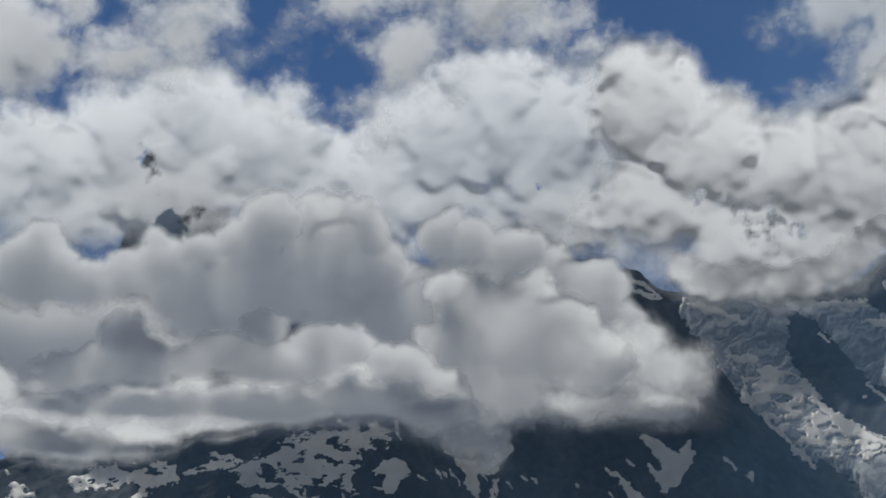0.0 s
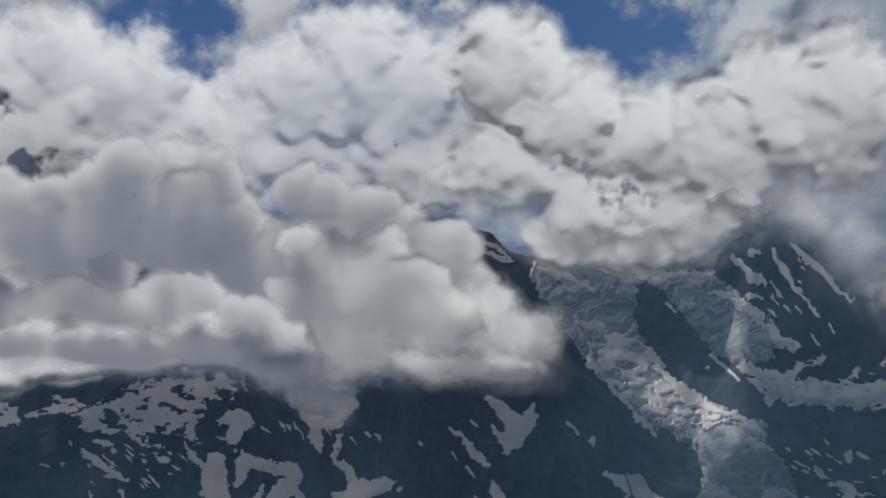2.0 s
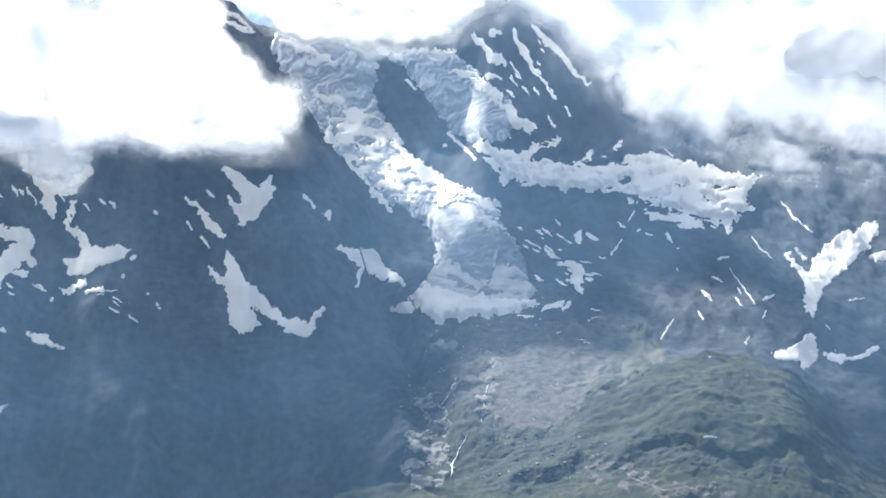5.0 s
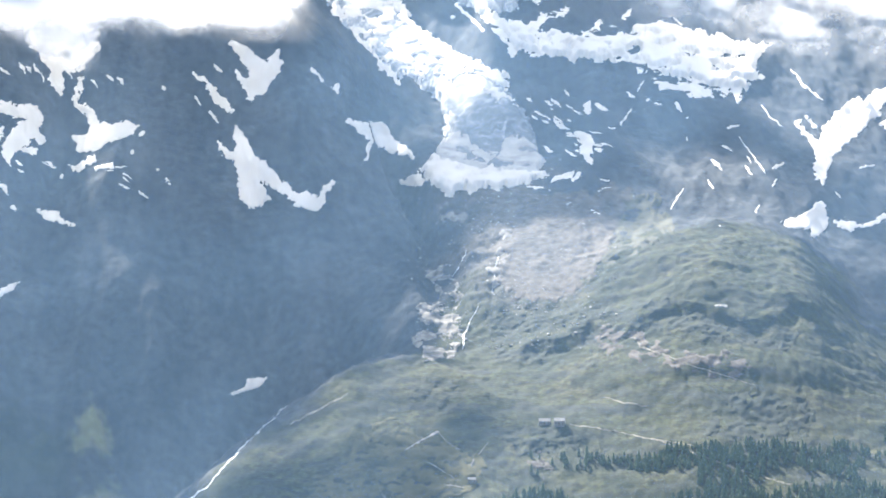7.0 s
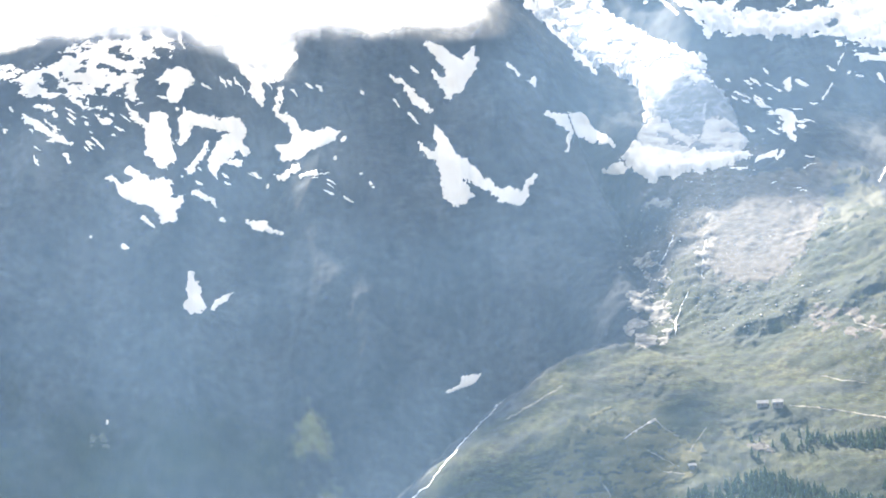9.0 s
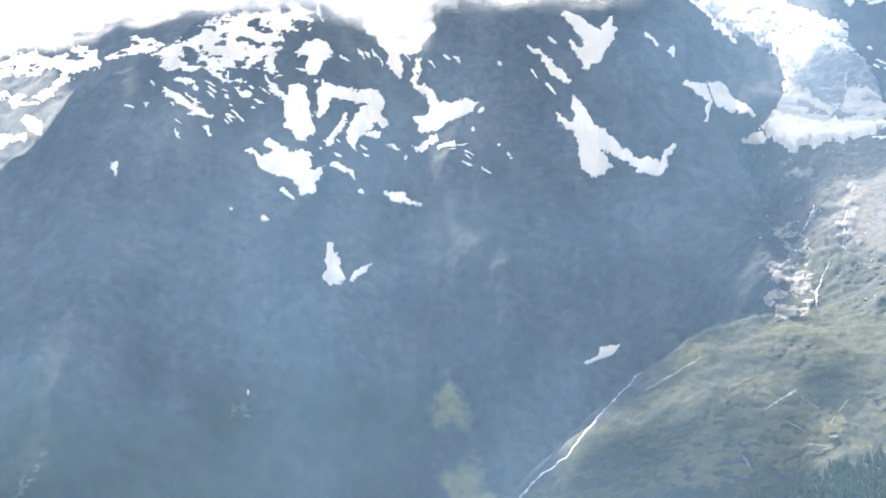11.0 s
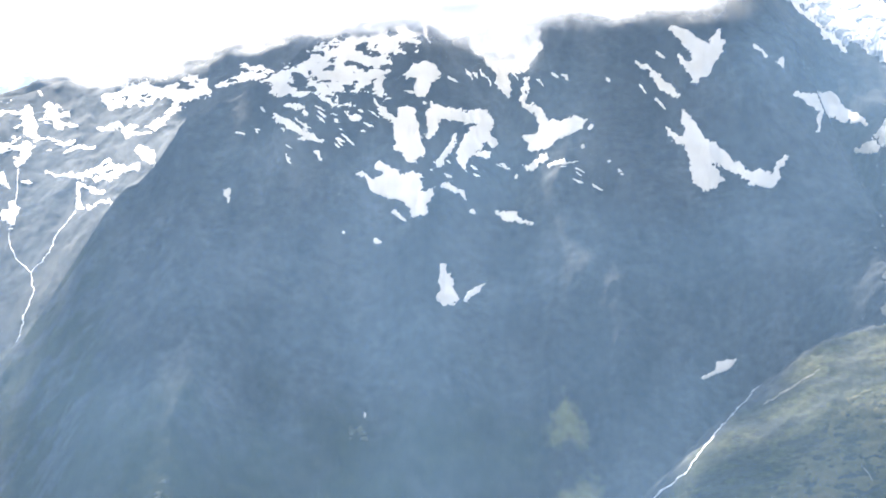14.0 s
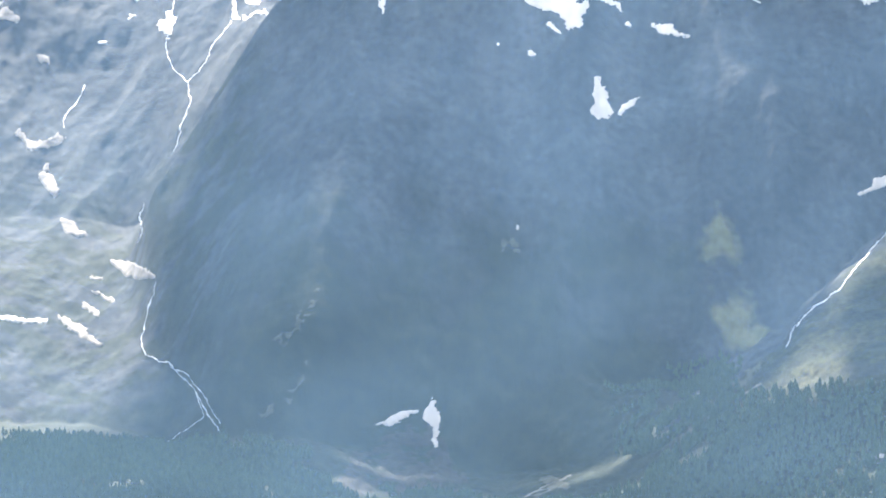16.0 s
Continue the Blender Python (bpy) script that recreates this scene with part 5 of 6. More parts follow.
    cols, span = np.nonzero(solid.any(axis=1))[0], int(1.0 / spacing)
    level = [np.convolve(np.pad(np.interp(np.arange(len(a)), cols, q[cols, 0]), span, mode="edge"), np.ones(2 * span + 1) / (2 * span + 1), "valid")[:, None] for q in (high, base)]
    high, base = level
    dens = thin / (soft * (1 + 1.2 * smooth(0.4, 0.0, (E - base) / np.maximum(high - base, 0.3)))) + 0.1
    inside, core = dens > {TORN: -0.75, FRAYED: -0.35}.get(mat, -0.2), dens > 0.75
    dens = np.clip(dens, -1, 1.2) * np.where(dens > 0, veil, 1)
    thing = tagged(new("cloud"), label, "cloud", group="clouds round the summits")
    away = dist + lean * (E - 0.5 * (e[0] + e[-1]))
    front = away - depth * np.clip(body, 0, None)
    rear = away + 1.5 * depth * np.clip(bulge, 0, None) + 2
    inner = np.clip(thin / (soft * 8) - 0.3, -1, 0.12) * veil
    for name, r, flip, d, part_of in (("cloud_front", front, False, dens, inside), ("cloud_back", rear, True, inner, core)):
        keep = part_of[:-1, :-1] | part_of[1:, :-1] | part_of[:-1, 1:] | part_of[1:, 1:]
        if not keep.any():
            continue
        v = np.stack([r * np.sin(np.radians(A)), r * np.cos(np.radians(A)), r * tan_deg(E)], -1).reshape(-1, 3)
        v, f, d, q = trimmed(v, grid_faces(len(a), len(e), keep, flip), d.reshape(-1), thick.reshape(-1))
        me = sheet_mesh(name, v, f, mat or CLOUD)
        me.attributes.new("body", "FLOAT", "POINT").data.foreach_set("value", d.astype(np.float32))
        me.attributes.new("cloud_shade", "FLOAT", "POINT").data.foreach_set("value", q.astype(np.float32))
        new(name, me).parent = thing
    return thing


cloud("large pale cumulus bank hiding the summits", 4500, 15, [(-5.0, 16.0, 1.0, 0.6), (1.75, 15.55, 0.9, 0.6), (2.3, 15.3, 0.6, 0.5), (-4.6, 16.7, 1.2, 0.8), (-13.5, 16.3, 1.2, 0.7), (-2.6, 16.4, 1.0, 0.6), (-17.45, 17.19, 2.34, 1.97), (-15.67, 17.9, 2.19, 1.74), (-13.54, 18.63, 1.87, 1.67), (-11.52, 19.17, 2.19, 1.9), (-9.28, 18.65, 2.03, 1.74), (-7.36, 18.1, 1.72, 1.29), (-6.24, 17.51, 1.56, 1.97), (-4.66, 18.89, 2.19, 1.82), (-3.22, 19.5, 2.19, 2.12), (-1.46, 19.04, 2.03, 2.12), (1.59, 19.73, 1.87, 1.82), (-0.02, 19.17, 1.87, 1.97), (3.14, 18.48, 2.03, 1.9), (5.15, 17.95, 2.19, 1.74), (7, 17.71, 2.19, 1.97), (-1.16, 17.22, 1.87, 1.67), (-11.92, 17.5, 2.66, 1.82), (-8.77, 17.31, 2.34, 1.52), (-14.98, 16.75, 2.5, 1.52), (-4.65, 17.38, 2.34, 1.29), (-2.9, 16.7, 1.72, 0.91), (-5.91, 16.61, 1.41, 0.91), (-3.22, 17.23, 1.72, 0.9), (-5.28, 17.52, 1.41, 1.05), (0.6, 15.9, 1.3, 0.8), (1.3, 16.7, 1.3, 1), (-0.6, 16.4, 1.4, 1)], 100, soft=0.8, mat=FRAYED, heads=0.7, lean=0, shade_down=0.18, shade_under=0.5, spacing=0.06, fray=0.3,
      gaps=[(-12.49, 17.93, 0.39, 0.75), (-11.27, 16.81, 0.7, 0.21), (-1.5, 17.71, 0.25, 0.21)])
# placed far in front of the plateau to fit the camera's view
cloud("white mist hung near the camera in line with the glacier plateau", 1490, 4, [(2.35, 15.4, 0.5, 0.45), (2.8, 15.1, 0.6, 0.55), (3.3, 15, 0.8, 0.6), (3.9, 14.95, 0.8, 0.6), (4.8, 14.95, 0.8, 0.6), (5.7, 14.95, 0.8, 0.6), (6.5, 15.1, 0.8, 0.6), (7.1, 15.5, 0.7, 0.6), (7.7, 16.1, 0.7, 0.55)], 140, soft=0.5, heads=0.6, shade_down=0.1, shade_under=0.2, lean=0, fray=0.2)
# also placed near the camera to fit its view, keeping the glacier sunlit
cloud("pale cloud bank hung near the camera in line with the glacier plateau", 1500, 7, [(1.59, 19.73, 1.87, 1.82), (3.14, 18.48, 2.03, 1.9), (5.15, 17.95, 2.19, 1.74), (7, 17.71, 2.19, 1.97), (1.99, 17.24, 2.34, 1.67), (4.14, 16.04, 2.19, 1.52), (6.14, 15.96, 2.19, 1.44), (0.71, 16.63, 1.56, 0.91), (1.47, 16.75, 1.72, 1.06), (3.64, 15.28, 1.87, 0.91), (5.63, 15.28, 1.87, 0.91), (1.5, 16.98, 1.87, 1.35), (3.82, 15.75, 2.02, 1.2), (5.67, 15.68, 1.86, 1.2), (6.47, 15.58, 1.24, 0.82), (7.7, 16.15, 1.25, 0.9), (8.61, 17.21, 1.1, 0.67), (5.38, 15.36, 1.24, 0.6), (3.97, 15.47, 0.93, 0.52), (8.83, 18.44, 2.19, 2.43), (10.6, 18.56, 2.19, 2.58), (7.81, 17.59, 1.72, 1.36), (9.6, 17.59, 1.87, 1.36), (2.6, 15.2, 0.6, 0.5), (3, 14.8, 0.8, 0.5), (3.9, 14.75, 0.8, 0.5), (4.8, 14.75, 0.8, 0.5), (5.7, 14.8, 0.8, 0.5), (6.5, 14.9, 0.8, 0.55), (7.1, 15.3, 0.7, 0.6)] + [(2.2, 16, 0.8, 0.6), (1.6, 16.7, 0.8, 0.7), (0.6, 17.2, 0.9, 0.8)], 120, soft=0.8, mat=FRAYED, heads=0.5, shade_under=0.35, lean=0, shade_down=0.12, spacing=0.06, fray=0.3,
      gaps=[(2.94, 17.36, 0.94, 0.45), (3.72, 17.18, 0.7, 0.6), (4.94, 16.53, 1.09, 0.67)])
cloud("thin torn cloud wisps against blue sky", 3750, 9, [(-12.87, 20.90, 1.87, 1.06), (-6.59, 19.78, 0.94, 0.76), (-5.32, 21.15, 1.56, 1.21), (-16.32, 20.83, 1.87, 1.97), (-15.17, 22.54, 1.25, 1.21), (-11.47, 21.72, 1.87, 1.36), (-12.18, 23.32, 2.34, 1.21), (-6.96, 22.47, 1.56, 0.91), (-5.67, 23.39, 2.50, 1.06), (-2.73, 22.51, 2.03, 1.06), (-3.05, 23.85, 2.50, 1.21)], 150, soft=0.9, veil=0.9, mat=TORN, shade_down=0.2, heads=0.6, fray=0.34)
cloud("thin torn cloud wisps against blue sky", 3750, 9, [(0.02, 21.42, 0.94, 0.76), (-1.43, 21.90, 1.72, 0.91), (7.08, 22.16, 1.87, 1.06), (8.07, 20.32, 1.41, 1.67), (8.77, 21.74, 1.56, 2.43), (7.31, 23.47, 2.50, 1.21), (6.63, 19.67, 1.09, 0.76)], 170, soft=0.8, veil=0.9, mat=TORN, shade_down=0.2, heads=0.6, fray=0.34)
cloud("billowing white cumulus with grey underside before the wall", 3560, 11, [(-9.06, 16.62, 0.97, 0.9), (-7.33, 16.59, 1.09, 0.9), (-6.46, 16.42, 0.78, 0.93), (-4.32, 16.32, 0.72, 0.72), (-3.46, 16.24, 0.72, 0.69), (-2.27, 15.83, 0.96, 0.84), (-1.33, 15.37, 0.93, 0.78), (-9.91, 16.04, 0.93, 0.78), (-10.84, 15.71, 0.96, 0.69), (-11.84, 15.52, 1.12, 0.75), (-12.9, 15.13, 0.96, 0.67), (-14.11, 14.85, 1.08, 0.75), (-15.5, 15.08, 1.39, 1.2), (-7.14, 15.07, 2.32, 1.65), (-3.22, 14.5, 2.32, 1.65), (-10.24, 14.4, 2.47, 1.27), (-0.88, 14.19, 1.7, 1.65), (0.28, 13.57, 1.31, 1.27), (-12.89, 14.91, 0.93, 0.6), (-11.67, 15.1, 1.08, 0.67), (-10.58, 14.99, 0.93, 0.67), (-9.5, 15.48, 0.93, 0.82), (-8.4, 15.35, 0.78, 0.82), (-3.22, 11.1, 0.94, 0.75), (-2.92, 10.57, 0.49, 0.51)] + [(-5.24, 13.21, 2, 1.65), (-5.25, 14.19, 1.54, 1.2)], 200, soft=0.42, shade_down=1.6, shade_under=1.2, fray=0.14)
# separate dark body, the shade under the bank painted into it
cloud("dark grey underside of the cumulus bank", 3600, 8, [(1.26, 12.65, 1.53, 0.82), (-2.45, 12.23, 3.06, 1.12), (0.48, 12.06, 1.99, 0.67), (-7.1, 12.5, 3.06, 1.2), (-13.26, 13.09, 3.07, 1.65), (-15.67, 12.99, 2, 1.79), (-15.89, 11.64, 2.14, 1.12), (-4.3, 11.47, 1.68, 0.67)], 210, soft=0.8, shade_down=2.0, shade_under=1.2, deep=1.3, heads=0.3, fray=0.2)
cloud("soft mist trailing from the cumulus bank onto the ridge", 3175, 8, [(0.97, 13.26, 1.46, 0.97), (1.96, 12.71, 1.38, 0.97), (1.4, 11.82, 1.83, 0.6), (-0.91, 11.77, 2.44, 0.6)], 220, soft=0.8, shade_down=0.4, shade_under=0.3, heads=0.4, fray=0.3, veil=0.95, mat=MIST)
cloud("towering cumulus head in front of a darker bank", 3150, 10, [(-4, 14.88, 0.74, 0.63), (-3.45, 14.2, 1.16, 0.97), (-4, 13.44, 0.92, 0.82), (-2.44, 13.59, 1.69, 1.27), (-1.2, 13.58, 1.38, 1.35), (-1.97, 14.5, 1.16, 0.9), (-0.27, 12.97, 1.38, 1.05), (-3.07, 12.23, 1.99, 1.05)], 230, soft=0.5, shade_down=0.7, fray=0.14)
cloud("bright cumulus heads on the ridge", 3000, 11, [(-13.05, 13.52, 0.71, 0.6), (-14.44, 12.42, 0.92, 0.66), (-13.55, 12.71, 0.92, 0.66), (-12.49, 12.82, 1.07, 0.72), (-12.09, 12.35, 0.58, 0.45), (-9.14, 13.79, 0.68, 0.57), (-10.2, 13.12, 1.07, 0.63), (-7.73, 13.37, 0.85, 0.63), (-6.8, 13.38, 0.85, 0.6), (-5.89, 13.02, 0.55, 0.51), (-11.11, 12.84, 0.92, 0.54), (-8.65, 12.85, 2.15, 0.69), (-14.94, 11.98, 0.84, 0.33)] + [(-5.32, 12.75, 0.92, 0.75), (-4.61, 12.23, 1.22, 0.67)], 300, soft=0.36, shade_down=1.8, shade_under=1.0, fray=0.1)
# another darkened body, painting the shaded base below the bright heads
cloud("flat grey base of the cumulus on the ridge", 2970, 6, [(-12.43, 11.62, 3.36, 0.51), (-8.93, 11.64, 3.05, 0.63), (-6.47, 11.88, 2.14, 0.67), (-14.39, 11.55, 1.98, 0.42), (-4.76, 11.55, 1.83, 0.57)], 310, soft=0.7, shade_down=2.0, shade_under=1.2, deep=1.8, heads=0.2, fray=0.18)
cloud("low pale cloud clinging to the snowy ridge", 2900, 12, [(-15.23, 10.6, 1.52, 0.57), (-14.04, 10.5, 1.22, 0.51), (-16.13, 10.71, 1.37, 0.54), (-12.83, 10.42, 0.84, 0.27), (-17.45, 10.68, 1.83, 0.75)], 330, soft=0.5, fray=0.12)
cloud("grey mist bank wrapping the rocky mountain", 3800, 14, [(10.02, 21.22, 1.87, 2.27), (11.52, 19.53, 2.19, 2.58), (9.96, 18.70, 1.56, 1.36), (11.28, 16.87, 1.41, 1.36), (12.62, 16.23, 1.87, 1.97), (12.25, 22.44, 2.34, 2.27), (8.56, 18.81, 0.94, 0.76), (14.07, 18.67, 2.50, 3.34), (13.76, 21.62, 2.50, 3.03)], 400, soft=0.9, mat=FRAYED, heads=0.6, fray=0.3, shade_down=0.70, shade_under=0.35)
cloud("grey mist bank wrapping the rocky mountain", 3880, 14, [(13.03, 13.70, 1.41, 1.36), (14.42, 13.27, 1.72, 1.36), (16.10, 13.58, 2.03, 1.67), (17.77, 13.29, 2.19, 1.82), (19.57, 13.28, 2.19, 1.97), (21.05, 12.97, 2.03, 1.82), (14.85, 14.91, 2.34, 1.36), (17.90, 14.91, 2.34, 1.36), (12.91, 12.19, 0.94, 0.61), (16.43, 12.09, 1.72, 0.76), (18.54, 11.80, 1.72, 0.61)] + [(17.28, 15, 2.01, 1.35), (18.64, 14.1, 1.39, 1.35), (15.75, 15.45, 2.02, 1.2), (14.22, 15, 1.39, 1.35)] + [(15.44, 17.24, 2.04, 1.35), (13.9, 17.85, 2.36, 1.35), (16.35, 17.96, 1.89, 1.35)], 450, soft=1.3, heads=0.6, fray=0.3, shade_down=0.70, shade_under=0.35, mat=FRAYED)
cloud("bright cumulus head beside the rocky mountain", 3850, 14, [(17.45, 14.32, 1.25, 0.91), (18.66, 14.46, 1.25, 0.91), (19.71, 13.86, 1.09, 0.91)], 470, soft=0.5)
cloud("white cloud spilling over the sunlit ridge", 3050, 14, [(-19.51, 11.55, 2.34, 1.21), (-17.46, 11.72, 2.03, 1.21), (-15.68, 11.14, 1.72, 0.91), (-14.04, 10.76, 1.72, 0.68), (-12.52, 11.27, 1.72, 0.91), (-10.83, 11.69, 1.72, 0.91), (-8.99, 11.95, 1.87, 0.83), (-7.13, 12.21, 1.87, 0.91), (-18.36, 10.32, 1.87, 0.91), (-20.25, 10.23, 2.34, 1.21)], 500, shade_down=0.25, shade_under=0.3)
cloud("white cloud filling the notch of the ridge", 3260, 14, [(-3.76, 11.64, 1.41, 0.76), (-2.05, 12.02, 1.72, 0.68), (-0.22, 11.85, 1.87, 0.61), (1.60, 11.67, 1.25, 0.53), (-3.33, 10.95, 0.78, 0.61)], 530, shade_down=0.25, shade_under=0.3)
cloud("thin mist veiling the pointed rocky peak", 3840, 10, [(10.12, 16.11, 1.87, 1.36), (11.34, 15.20, 1.56, 1.67), (9.20, 16.71, 1.41, 0.91), (10.90, 17.00, 1.87, 1.06)], 560, soft=1.0, veil=0.8, mat=MIST, shade_down=0.4, heads=0.5)


# ---------------------------------------------------------------- see-through sheet in place of haze over the valley
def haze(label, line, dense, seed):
    """One see-through sheet along a line of (bearing, distance), a painted veil standing in for sunlit air."""
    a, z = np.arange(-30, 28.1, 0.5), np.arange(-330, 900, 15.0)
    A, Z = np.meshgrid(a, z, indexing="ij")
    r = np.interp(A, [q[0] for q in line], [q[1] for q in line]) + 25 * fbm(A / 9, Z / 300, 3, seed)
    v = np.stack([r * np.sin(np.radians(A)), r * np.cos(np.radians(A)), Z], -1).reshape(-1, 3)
    me = sheet_mesh("haze_sheet", v, grid_faces(len(a), len(z)), HAZE)
    # veil strength tuned by bearing and height to fit the camera's view
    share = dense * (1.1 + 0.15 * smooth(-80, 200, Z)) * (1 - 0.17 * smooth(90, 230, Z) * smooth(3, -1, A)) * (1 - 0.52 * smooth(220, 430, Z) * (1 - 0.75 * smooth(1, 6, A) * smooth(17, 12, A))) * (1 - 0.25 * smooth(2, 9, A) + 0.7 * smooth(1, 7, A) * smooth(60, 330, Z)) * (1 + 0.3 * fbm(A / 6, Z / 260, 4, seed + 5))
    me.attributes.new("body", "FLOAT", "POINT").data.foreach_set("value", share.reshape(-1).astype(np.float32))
    return tagged(new("haze_sheet", me), label, "haze", kind="stuff")


haze("thin bluish see-through sheet standing in for haze over the valley", [(-30, 1780), (28, 1780)], 0.061, 77)

# ---------------------------------------------------------------- spruce forest
BARK = plain_material("spruce_bark", (0.05, 0.04, 0.03), (0.11, 0.09, 0.07), 0.8, 0.95)
NEEDLES = plain_material("spruce_needles", (0.04, 0.07, 0.045), (0.09, 0.13, 0.07), 0.12, 0.9)
STONE = plain_material("lichen_stone", (0.26, 0.25, 0.235), (0.46, 0.44, 0.41), 0.25, 0.95)
PLASTER = plain_material("hut_wall", (0.16, 0.15, 0.135), (0.28, 0.265, 0.24), 0.5, 0.9)
SLATE = plain_material("hut_roof", (0.15, 0.15, 0.155), (0.27, 0.27, 0.27), 0.6, 0.6)
TIMBER = plain_material("hut_timber", (0.08, 0.055, 0.035), (0.16, 0.11, 0.07), 1.5, 0.8)
PANE = plain_material("hut_glass", (0.03, 0.035, 0.04), (0.06, 0.065, 0.07), 1.0, 0.1)


def part(name, bm, mat, parent=None, label=""):
    me = bpy.data.meshes.new(name)
    bm.to_mesh(me)
    bm.free()
    me.materials.append(mat)
    ob = new(name, me)
    ob.parent = parent
    return tagged(ob, label)


def spruce_arrays(rnd, tall):
    """Points and triangles of a trunk and of a crown of ragged drooping tiers."""
    tv, tf = [], []
    for k in range(5):
        c, q = math.cos(k * 1.2566), math.sin(k * 1.2566)
        tv += [(0.022 * tall * c, 0.022 * tall * q, -0.06 * tall), (0.006 * tall * c, 0.006 * tall * q, 0.9 * tall)]
    for k in range(5):
        a, b = 2 * k, 2 * ((k + 1) % 5)
        tf += [(a, b, b + 1), (a, b + 1, a + 1)]
    cv, cf = [], []
    tiers = 6
    for n in range(tiers):
        low = tall * (0.1 + 0.78 * n / tiers)
        wide = tall * (0.29 - 0.23 * n / tiers) * rnd.uniform(0.85, 1.15)
        top = len(cv)
        cv.append((rnd.uniform(-0.01, 0.01) * tall, 0, min(low + 0.27 * tall, tall)))
        spin = rnd.uniform(0, 6)
        for k in range(9):
            w = wide * (1.0 if k % 2 else 0.6) * rnd.uniform(0.75, 1.2)
            cv.append((w * math.cos(spin + k * 0.698), w * math.sin(spin + k * 0.698), low + rnd.uniform(-0.05, 0.03) * tall))
        cf += [(top, top + 1 + k, top + 1 + (k + 1) % 9) for k in range(9)]
    return tv, tf, cv, cf


rnd = random.Random(5)
cand_a = np.array([rnd.uniform(-23, 21) for k in range(60000)])
cand_r = np.array([math.sqrt(rnd.uniform(1900.0 ** 2, 2800.0 ** 2)) for k in range(60000)])
cand_z = ground(cand_a, cand_r)
cand_e = np.degrees(np.arctan2(cand_z, cand_r))
cx, cy = cand_r * np.sin(np.radians(cand_a)), cand_r * np.cos(np.radians(cand_a))
clump = fbm(cx / 110, cy / 110, 4, 91)
edge_e = np.interp(cand_a, [q[0] for q in FOREST_EDGE], [q[1] for q in FOREST_EDGE])
dense = (cand_e < edge_e + np.where(cand_a < -11, 1.0, 0.35) * clump) & (clump > -0.42) & (cand_e > -7.2)
sparse = (cand_a > 11) & (cand_e > edge_e) & (cand_e < edge_e + 1.2) & (clump > 0.16)
gully = (cand_a > -4.9 + 2.4 * clump) & (cand_a < -1.9 + 0.8 * clump) & (cand_e > -5.2) & (cand_e < -1.6 + 0.8 * clump - 0.35 * np.abs(cand_a + 3.2)) & (cand_r > 2380) & (clump > -0.2)
near_hut = (np.abs(cand_a - 9.8) < 1.2) & (np.abs(cand_e - 0.15) < 0.5) & (clump > 0.2)
kinds = []
for k in range(4):
    tv, tf, cv, cf = spruce_arrays(rnd, 1.0)
    kinds.append((np.array(tv), np.array(tf), np.array(cv), np.array(cf)))
trees = []
for k in range(4):
    tv, tf, cv, cf = kinds[k]
    tree = tagged(new("spruce_tree"), "slender dark green spruce on the mountain slope", "tree", "spruces at the forest edge")
    for nm, v, f, mat in (("trunk", tv, tf, BARK), ("crown", cv, cf, NEEDLES)):
        o = new(nm, sheet_mesh(nm, v, f, mat, False))
        o.parent = tree
    trees.append(tree)
singles = np.nonzero(sparse | near_hut | (gully & (cand_a > -3.4)))[0][:290]
used = [False] * 4
for i in singles:
    k = rnd.randrange(4)
    tall = rnd.uniform(6, 11)
    m = pose(cx[i], cy[i], cand_z[i], 0, 0, rnd.uniform(0, 360))
    if used[k]:
        copy_thing(trees[k], m).scale = (tall, tall, tall)
    else:
        trees[k].matrix_basis = m
        trees[k].scale = (tall, tall, tall)
        used[k] = True
many = np.setdiff1d(np.nonzero(dense | gully | sparse)[0], singles)
pv, pf, count = [], [], 0
for i in many:
    tv, tf, cv, cf = kinds[rnd.randrange(4)]
    tall, turn = rnd.uniform(6, 13), rnd.uniform(0, 6.28)
    c, q = math.cos(turn), math.sin(turn)
    v = cv * tall
    pv.append(np.stack([v[:, 0] * c - v[:, 1] * q + cx[i], v[:, 0] * q + v[:, 1] * c + cy[i], v[:, 2] + cand_z[i]], -1))
    pf.append(cf + count)
    count += len(v)
tagged(new("spruce_forest", sheet_mesh("spruce_forest", np.concatenate(pv), np.concatenate(pf), NEEDLES, False)),
       "dense dark green spruce forest on the lower slopes", "forest", kind="stuff")

# ---------------------------------------------------------------- boulders
base = np.array([(1, 0, 0), (-0.9, 0.1, 0), (0, 1, 0.1), (0.1, -1, 0), (0, 0.1, 0.8), (0, 0, -0.8), (0.6, 0.6, 0.4), (-0.6, -0.5, 0.45)])
hull = np.array([(6, 2, 4), (6, 4, 0), (6, 0, 2), (7, 3, 4), (7, 4, 1), (7, 1, 3), (0, 4, 3), (4, 2, 1), (0, 3, 5), (3, 1, 5), (1, 2, 5), (2, 0, 5)])
pv, pf, count = [], [], 0
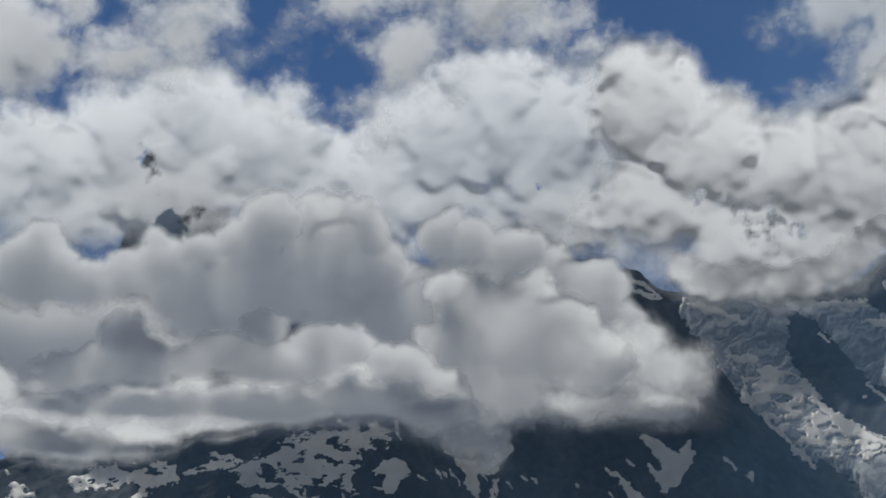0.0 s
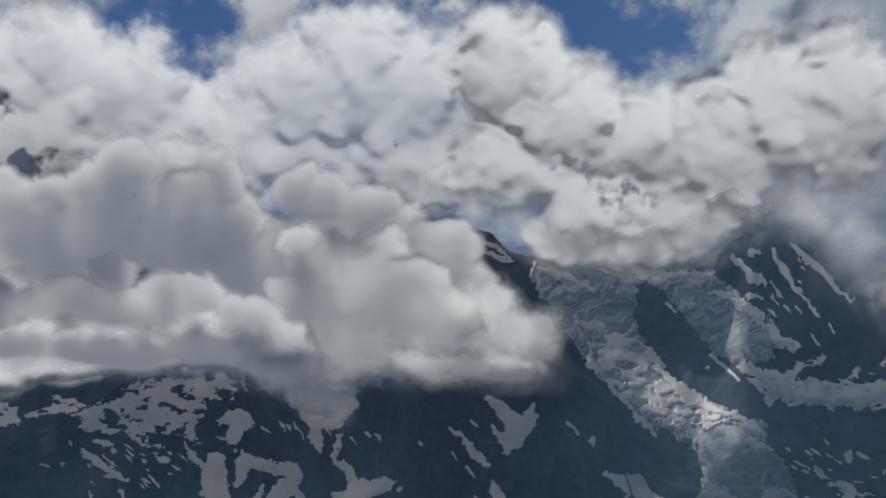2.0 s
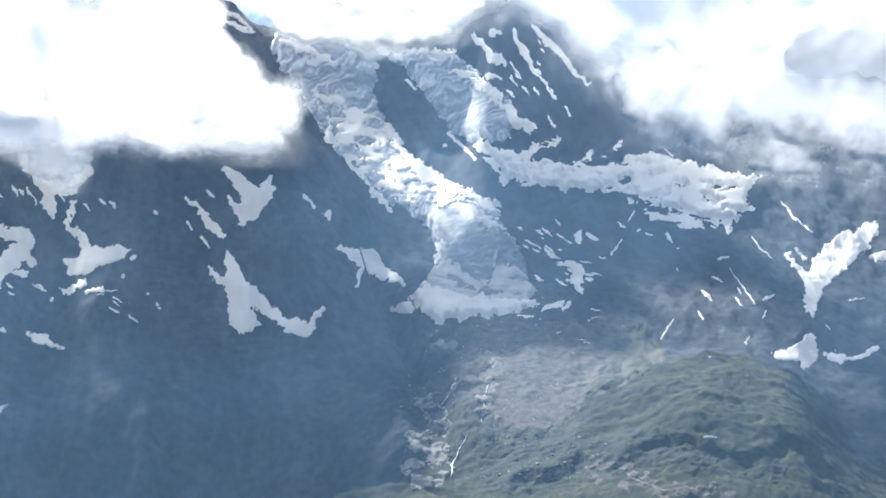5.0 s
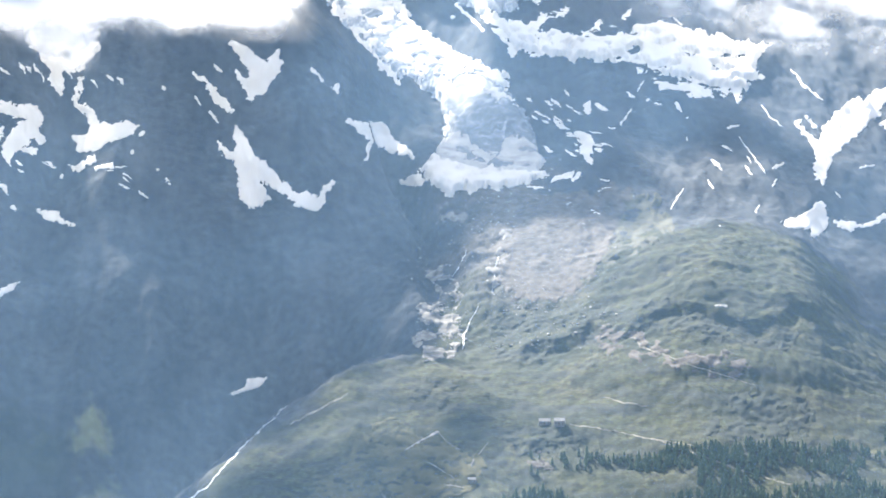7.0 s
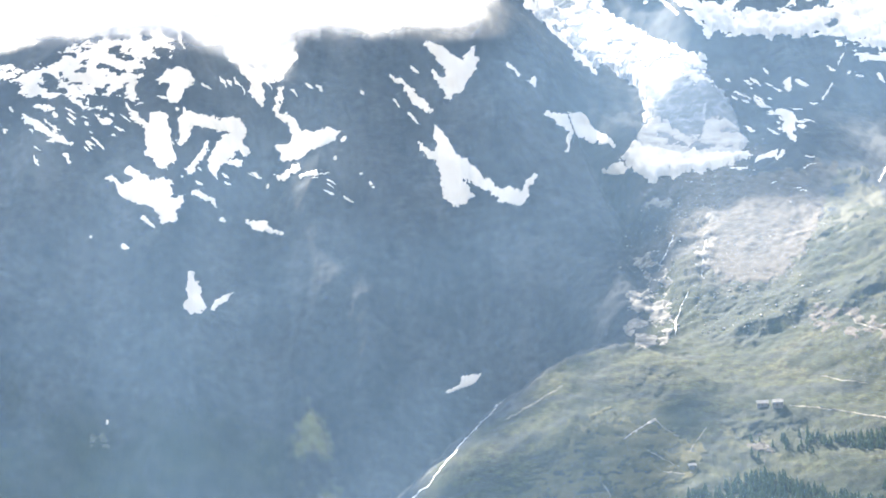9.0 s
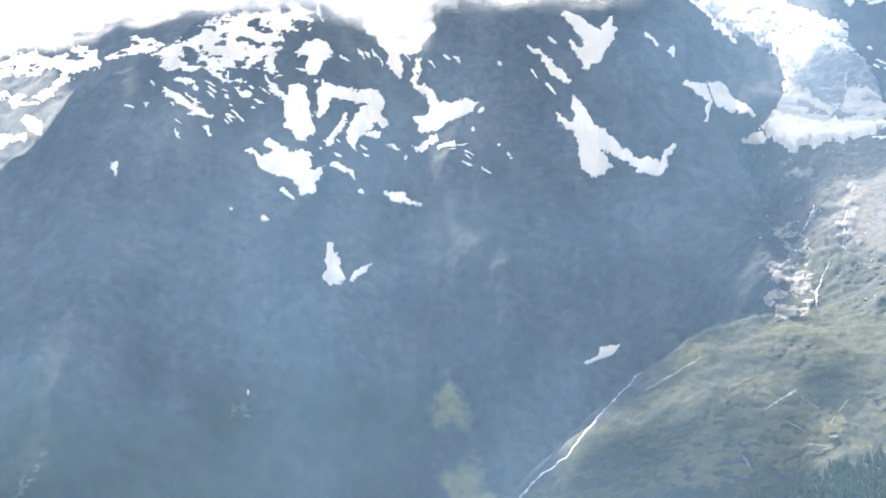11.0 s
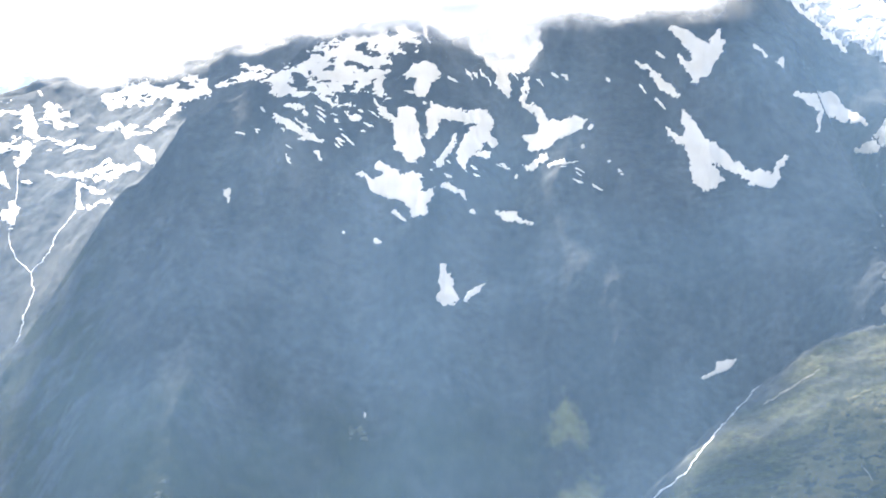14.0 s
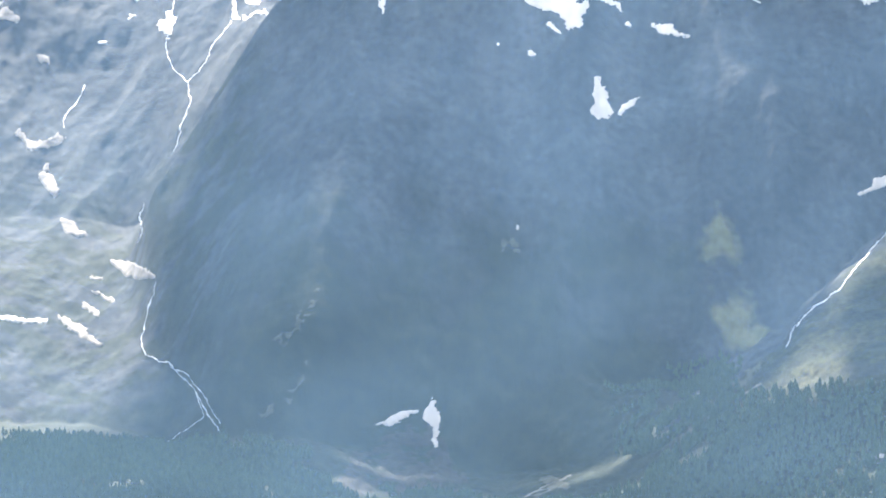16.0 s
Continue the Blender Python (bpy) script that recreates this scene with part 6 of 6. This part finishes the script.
for k in range(2200):
    a, r = rnd.uniform(5.6, 13.4), rnd.uniform(2750, 3560)
    e = math.degrees(math.atan2(float(ground(a, r)), r))
    if not (3.0 < e < 8.4 and abs(a - 9.2 + (r - 3050) * 0.002) < rnd.uniform(0.6, 3.2)):
        continue
    size, turn = 0.6 + 2.4 * rnd.random() ** 4, rnd.uniform(0, 6.28)
    v = base * np.array([size * rnd.uniform(0.7, 1.3), size * rnd.uniform(0.7, 1.3), size * rnd.uniform(0.6, 1.1)])
    c, q = math.cos(turn), math.sin(turn)
    pv.append(np.stack([v[:, 0] * c - v[:, 1] * q + r * math.sin(radians(a)), v[:, 0] * q + v[:, 1] * c + r * math.cos(radians(a)), v[:, 2] + float(ground(a, r))], -1))
    pf.append(hull + count)
    count += 8
tagged(new("boulders", sheet_mesh("boulders", np.concatenate(pv), np.concatenate(pf), STONE, False)), "grey boulders strewn over the glacier moraine", "boulders", kind="stuff")


# ---------------------------------------------------------------- huts and wall on the pasture
def box(bm, x0, y0, z0, x1, y1, z1):
    m = Matrix.Translation(((x0 + x1) / 2, (y0 + y1) / 2, (z0 + z1) / 2)) @ Matrix.Diagonal((x1 - x0, y1 - y0, z1 - z0, 1))
    bmesh.ops.create_cube(bm, size=1, matrix=m)


def boxed(name, dims, mat, parent, bevel=0.03, label=""):
    bm = bmesh.new()
    box(bm, *dims)
    bmesh.ops.bevel(bm, geom=bm.edges[:], offset=bevel, segments=1, affect="EDGES")
    return part(name, bm, mat, parent, label)


def mountain_hut(label, a, r, long, deep, high, turn):
    thing = tagged(new("mountain_hut"), label, "hut", "huts on the pasture")
    bm = bmesh.new()
    ridge = high + deep * 0.42
    prof = [(-deep / 2, -3.0), (deep / 2, -3.0), (deep / 2, high), (0, ridge), (-deep / 2, high)]
    ends = [[bm.verts.new((sx * long / 2, y, z)) for y, z in prof] for sx in (-1, 1)]
    bm.faces.new(ends[0][::-1])
    bm.faces.new(ends[1])
    for k in range(5):
        bm.faces.new((ends[0][k], ends[0][(k + 1) % 5], ends[1][(k + 1) % 5], ends[1][k]))
    bmesh.ops.recalc_face_normals(bm, faces=bm.faces[:])
    part("wall", bm, PLASTER, thing)
    slope = math.degrees(math.atan2(ridge - high, deep / 2))
    run = math.hypot(deep / 2, ridge - high) + 0.7
    for side in (-1, 1):
        bm = bmesh.new()
        box(bm, -long / 2 - 0.5, 0, 0, long / 2 + 0.5, run, 0.18)
        roof = part("roof", bm, SLATE, thing, "pale sheet roof slope" if side < 0 else "")
        roof.matrix_basis = pose(0, 0, ridge + 0.03) @ pose(0, 0, 0, 0, 0, 0 if side > 0 else 180) @ pose(0, 0, 0, -slope)
    for k, x in enumerate(np.linspace(-long * 0.36, long * 0.36, max(2, int(long / 3.5)))):
        if k == 1:
            door = boxed("door", (x - 0.55, -deep / 2 - 0.1, 0, x + 0.55, -deep / 2 + 0.05, 2.05), TIMBER, thing, label="dark timber door")
        else:
            frame_ob = boxed("window", (x - 0.55, -deep / 2 - 0.08, 0.9, x + 0.55, -deep / 2 + 0.05, 2.0), TIMBER, thing)
            boxed("pane", (x - 0.45, -deep / 2 - 0.1, 1.0, x + 0.45, -deep / 2 - 0.05, 1.9), PANE, frame_ob, 0.01)
    boxed("chimney", (long * 0.2, 0.6, high, long * 0.2 + 0.8, 1.4, ridge + 1.0), STONE, thing)
    z = float(ground(a, r))
    thing.matrix_basis = pose(r * math.sin(radians(a)), r * math.cos(radians(a)), z + 0.4, 0, 0, turn)


def hut_at(label, a, e, long, deep, high, turn):
    r, z = spot(np.array([a]), np.array([e]))
    mountain_hut(label, a, float(r[0]) + 3, long, deep, high, turn)


hut_at("low stone mountain hut with a pale roof", 9.9, 1.0, 13, 8, 3.2, -8)
hut_at("stone mountain hut with a steep pale roof", 10.3, 0.98, 12, 8, 4.0, -14)
hut_at("small stone shepherd hut on the pasture", 8.0, -0.62, 8, 5, 2.4, -5)
hut_at("small stone barn beside the forest", 2.75, -2.3, 8, 6, 2.6, 10)
hut_at("pale stone barn at the forest edge", 1.85, -5.45, 11, 7, 3.0, 15)
draped("dry_stone_wall", "weathered dry stone wall crossing the pasture", "stone wall", STONE, [[(6.22, 0.25, 0.03), (6.66, 0.53, 0.03), (7.04, 0.74, 0.03)]], 2.0, 900, 0.0, 0.03)
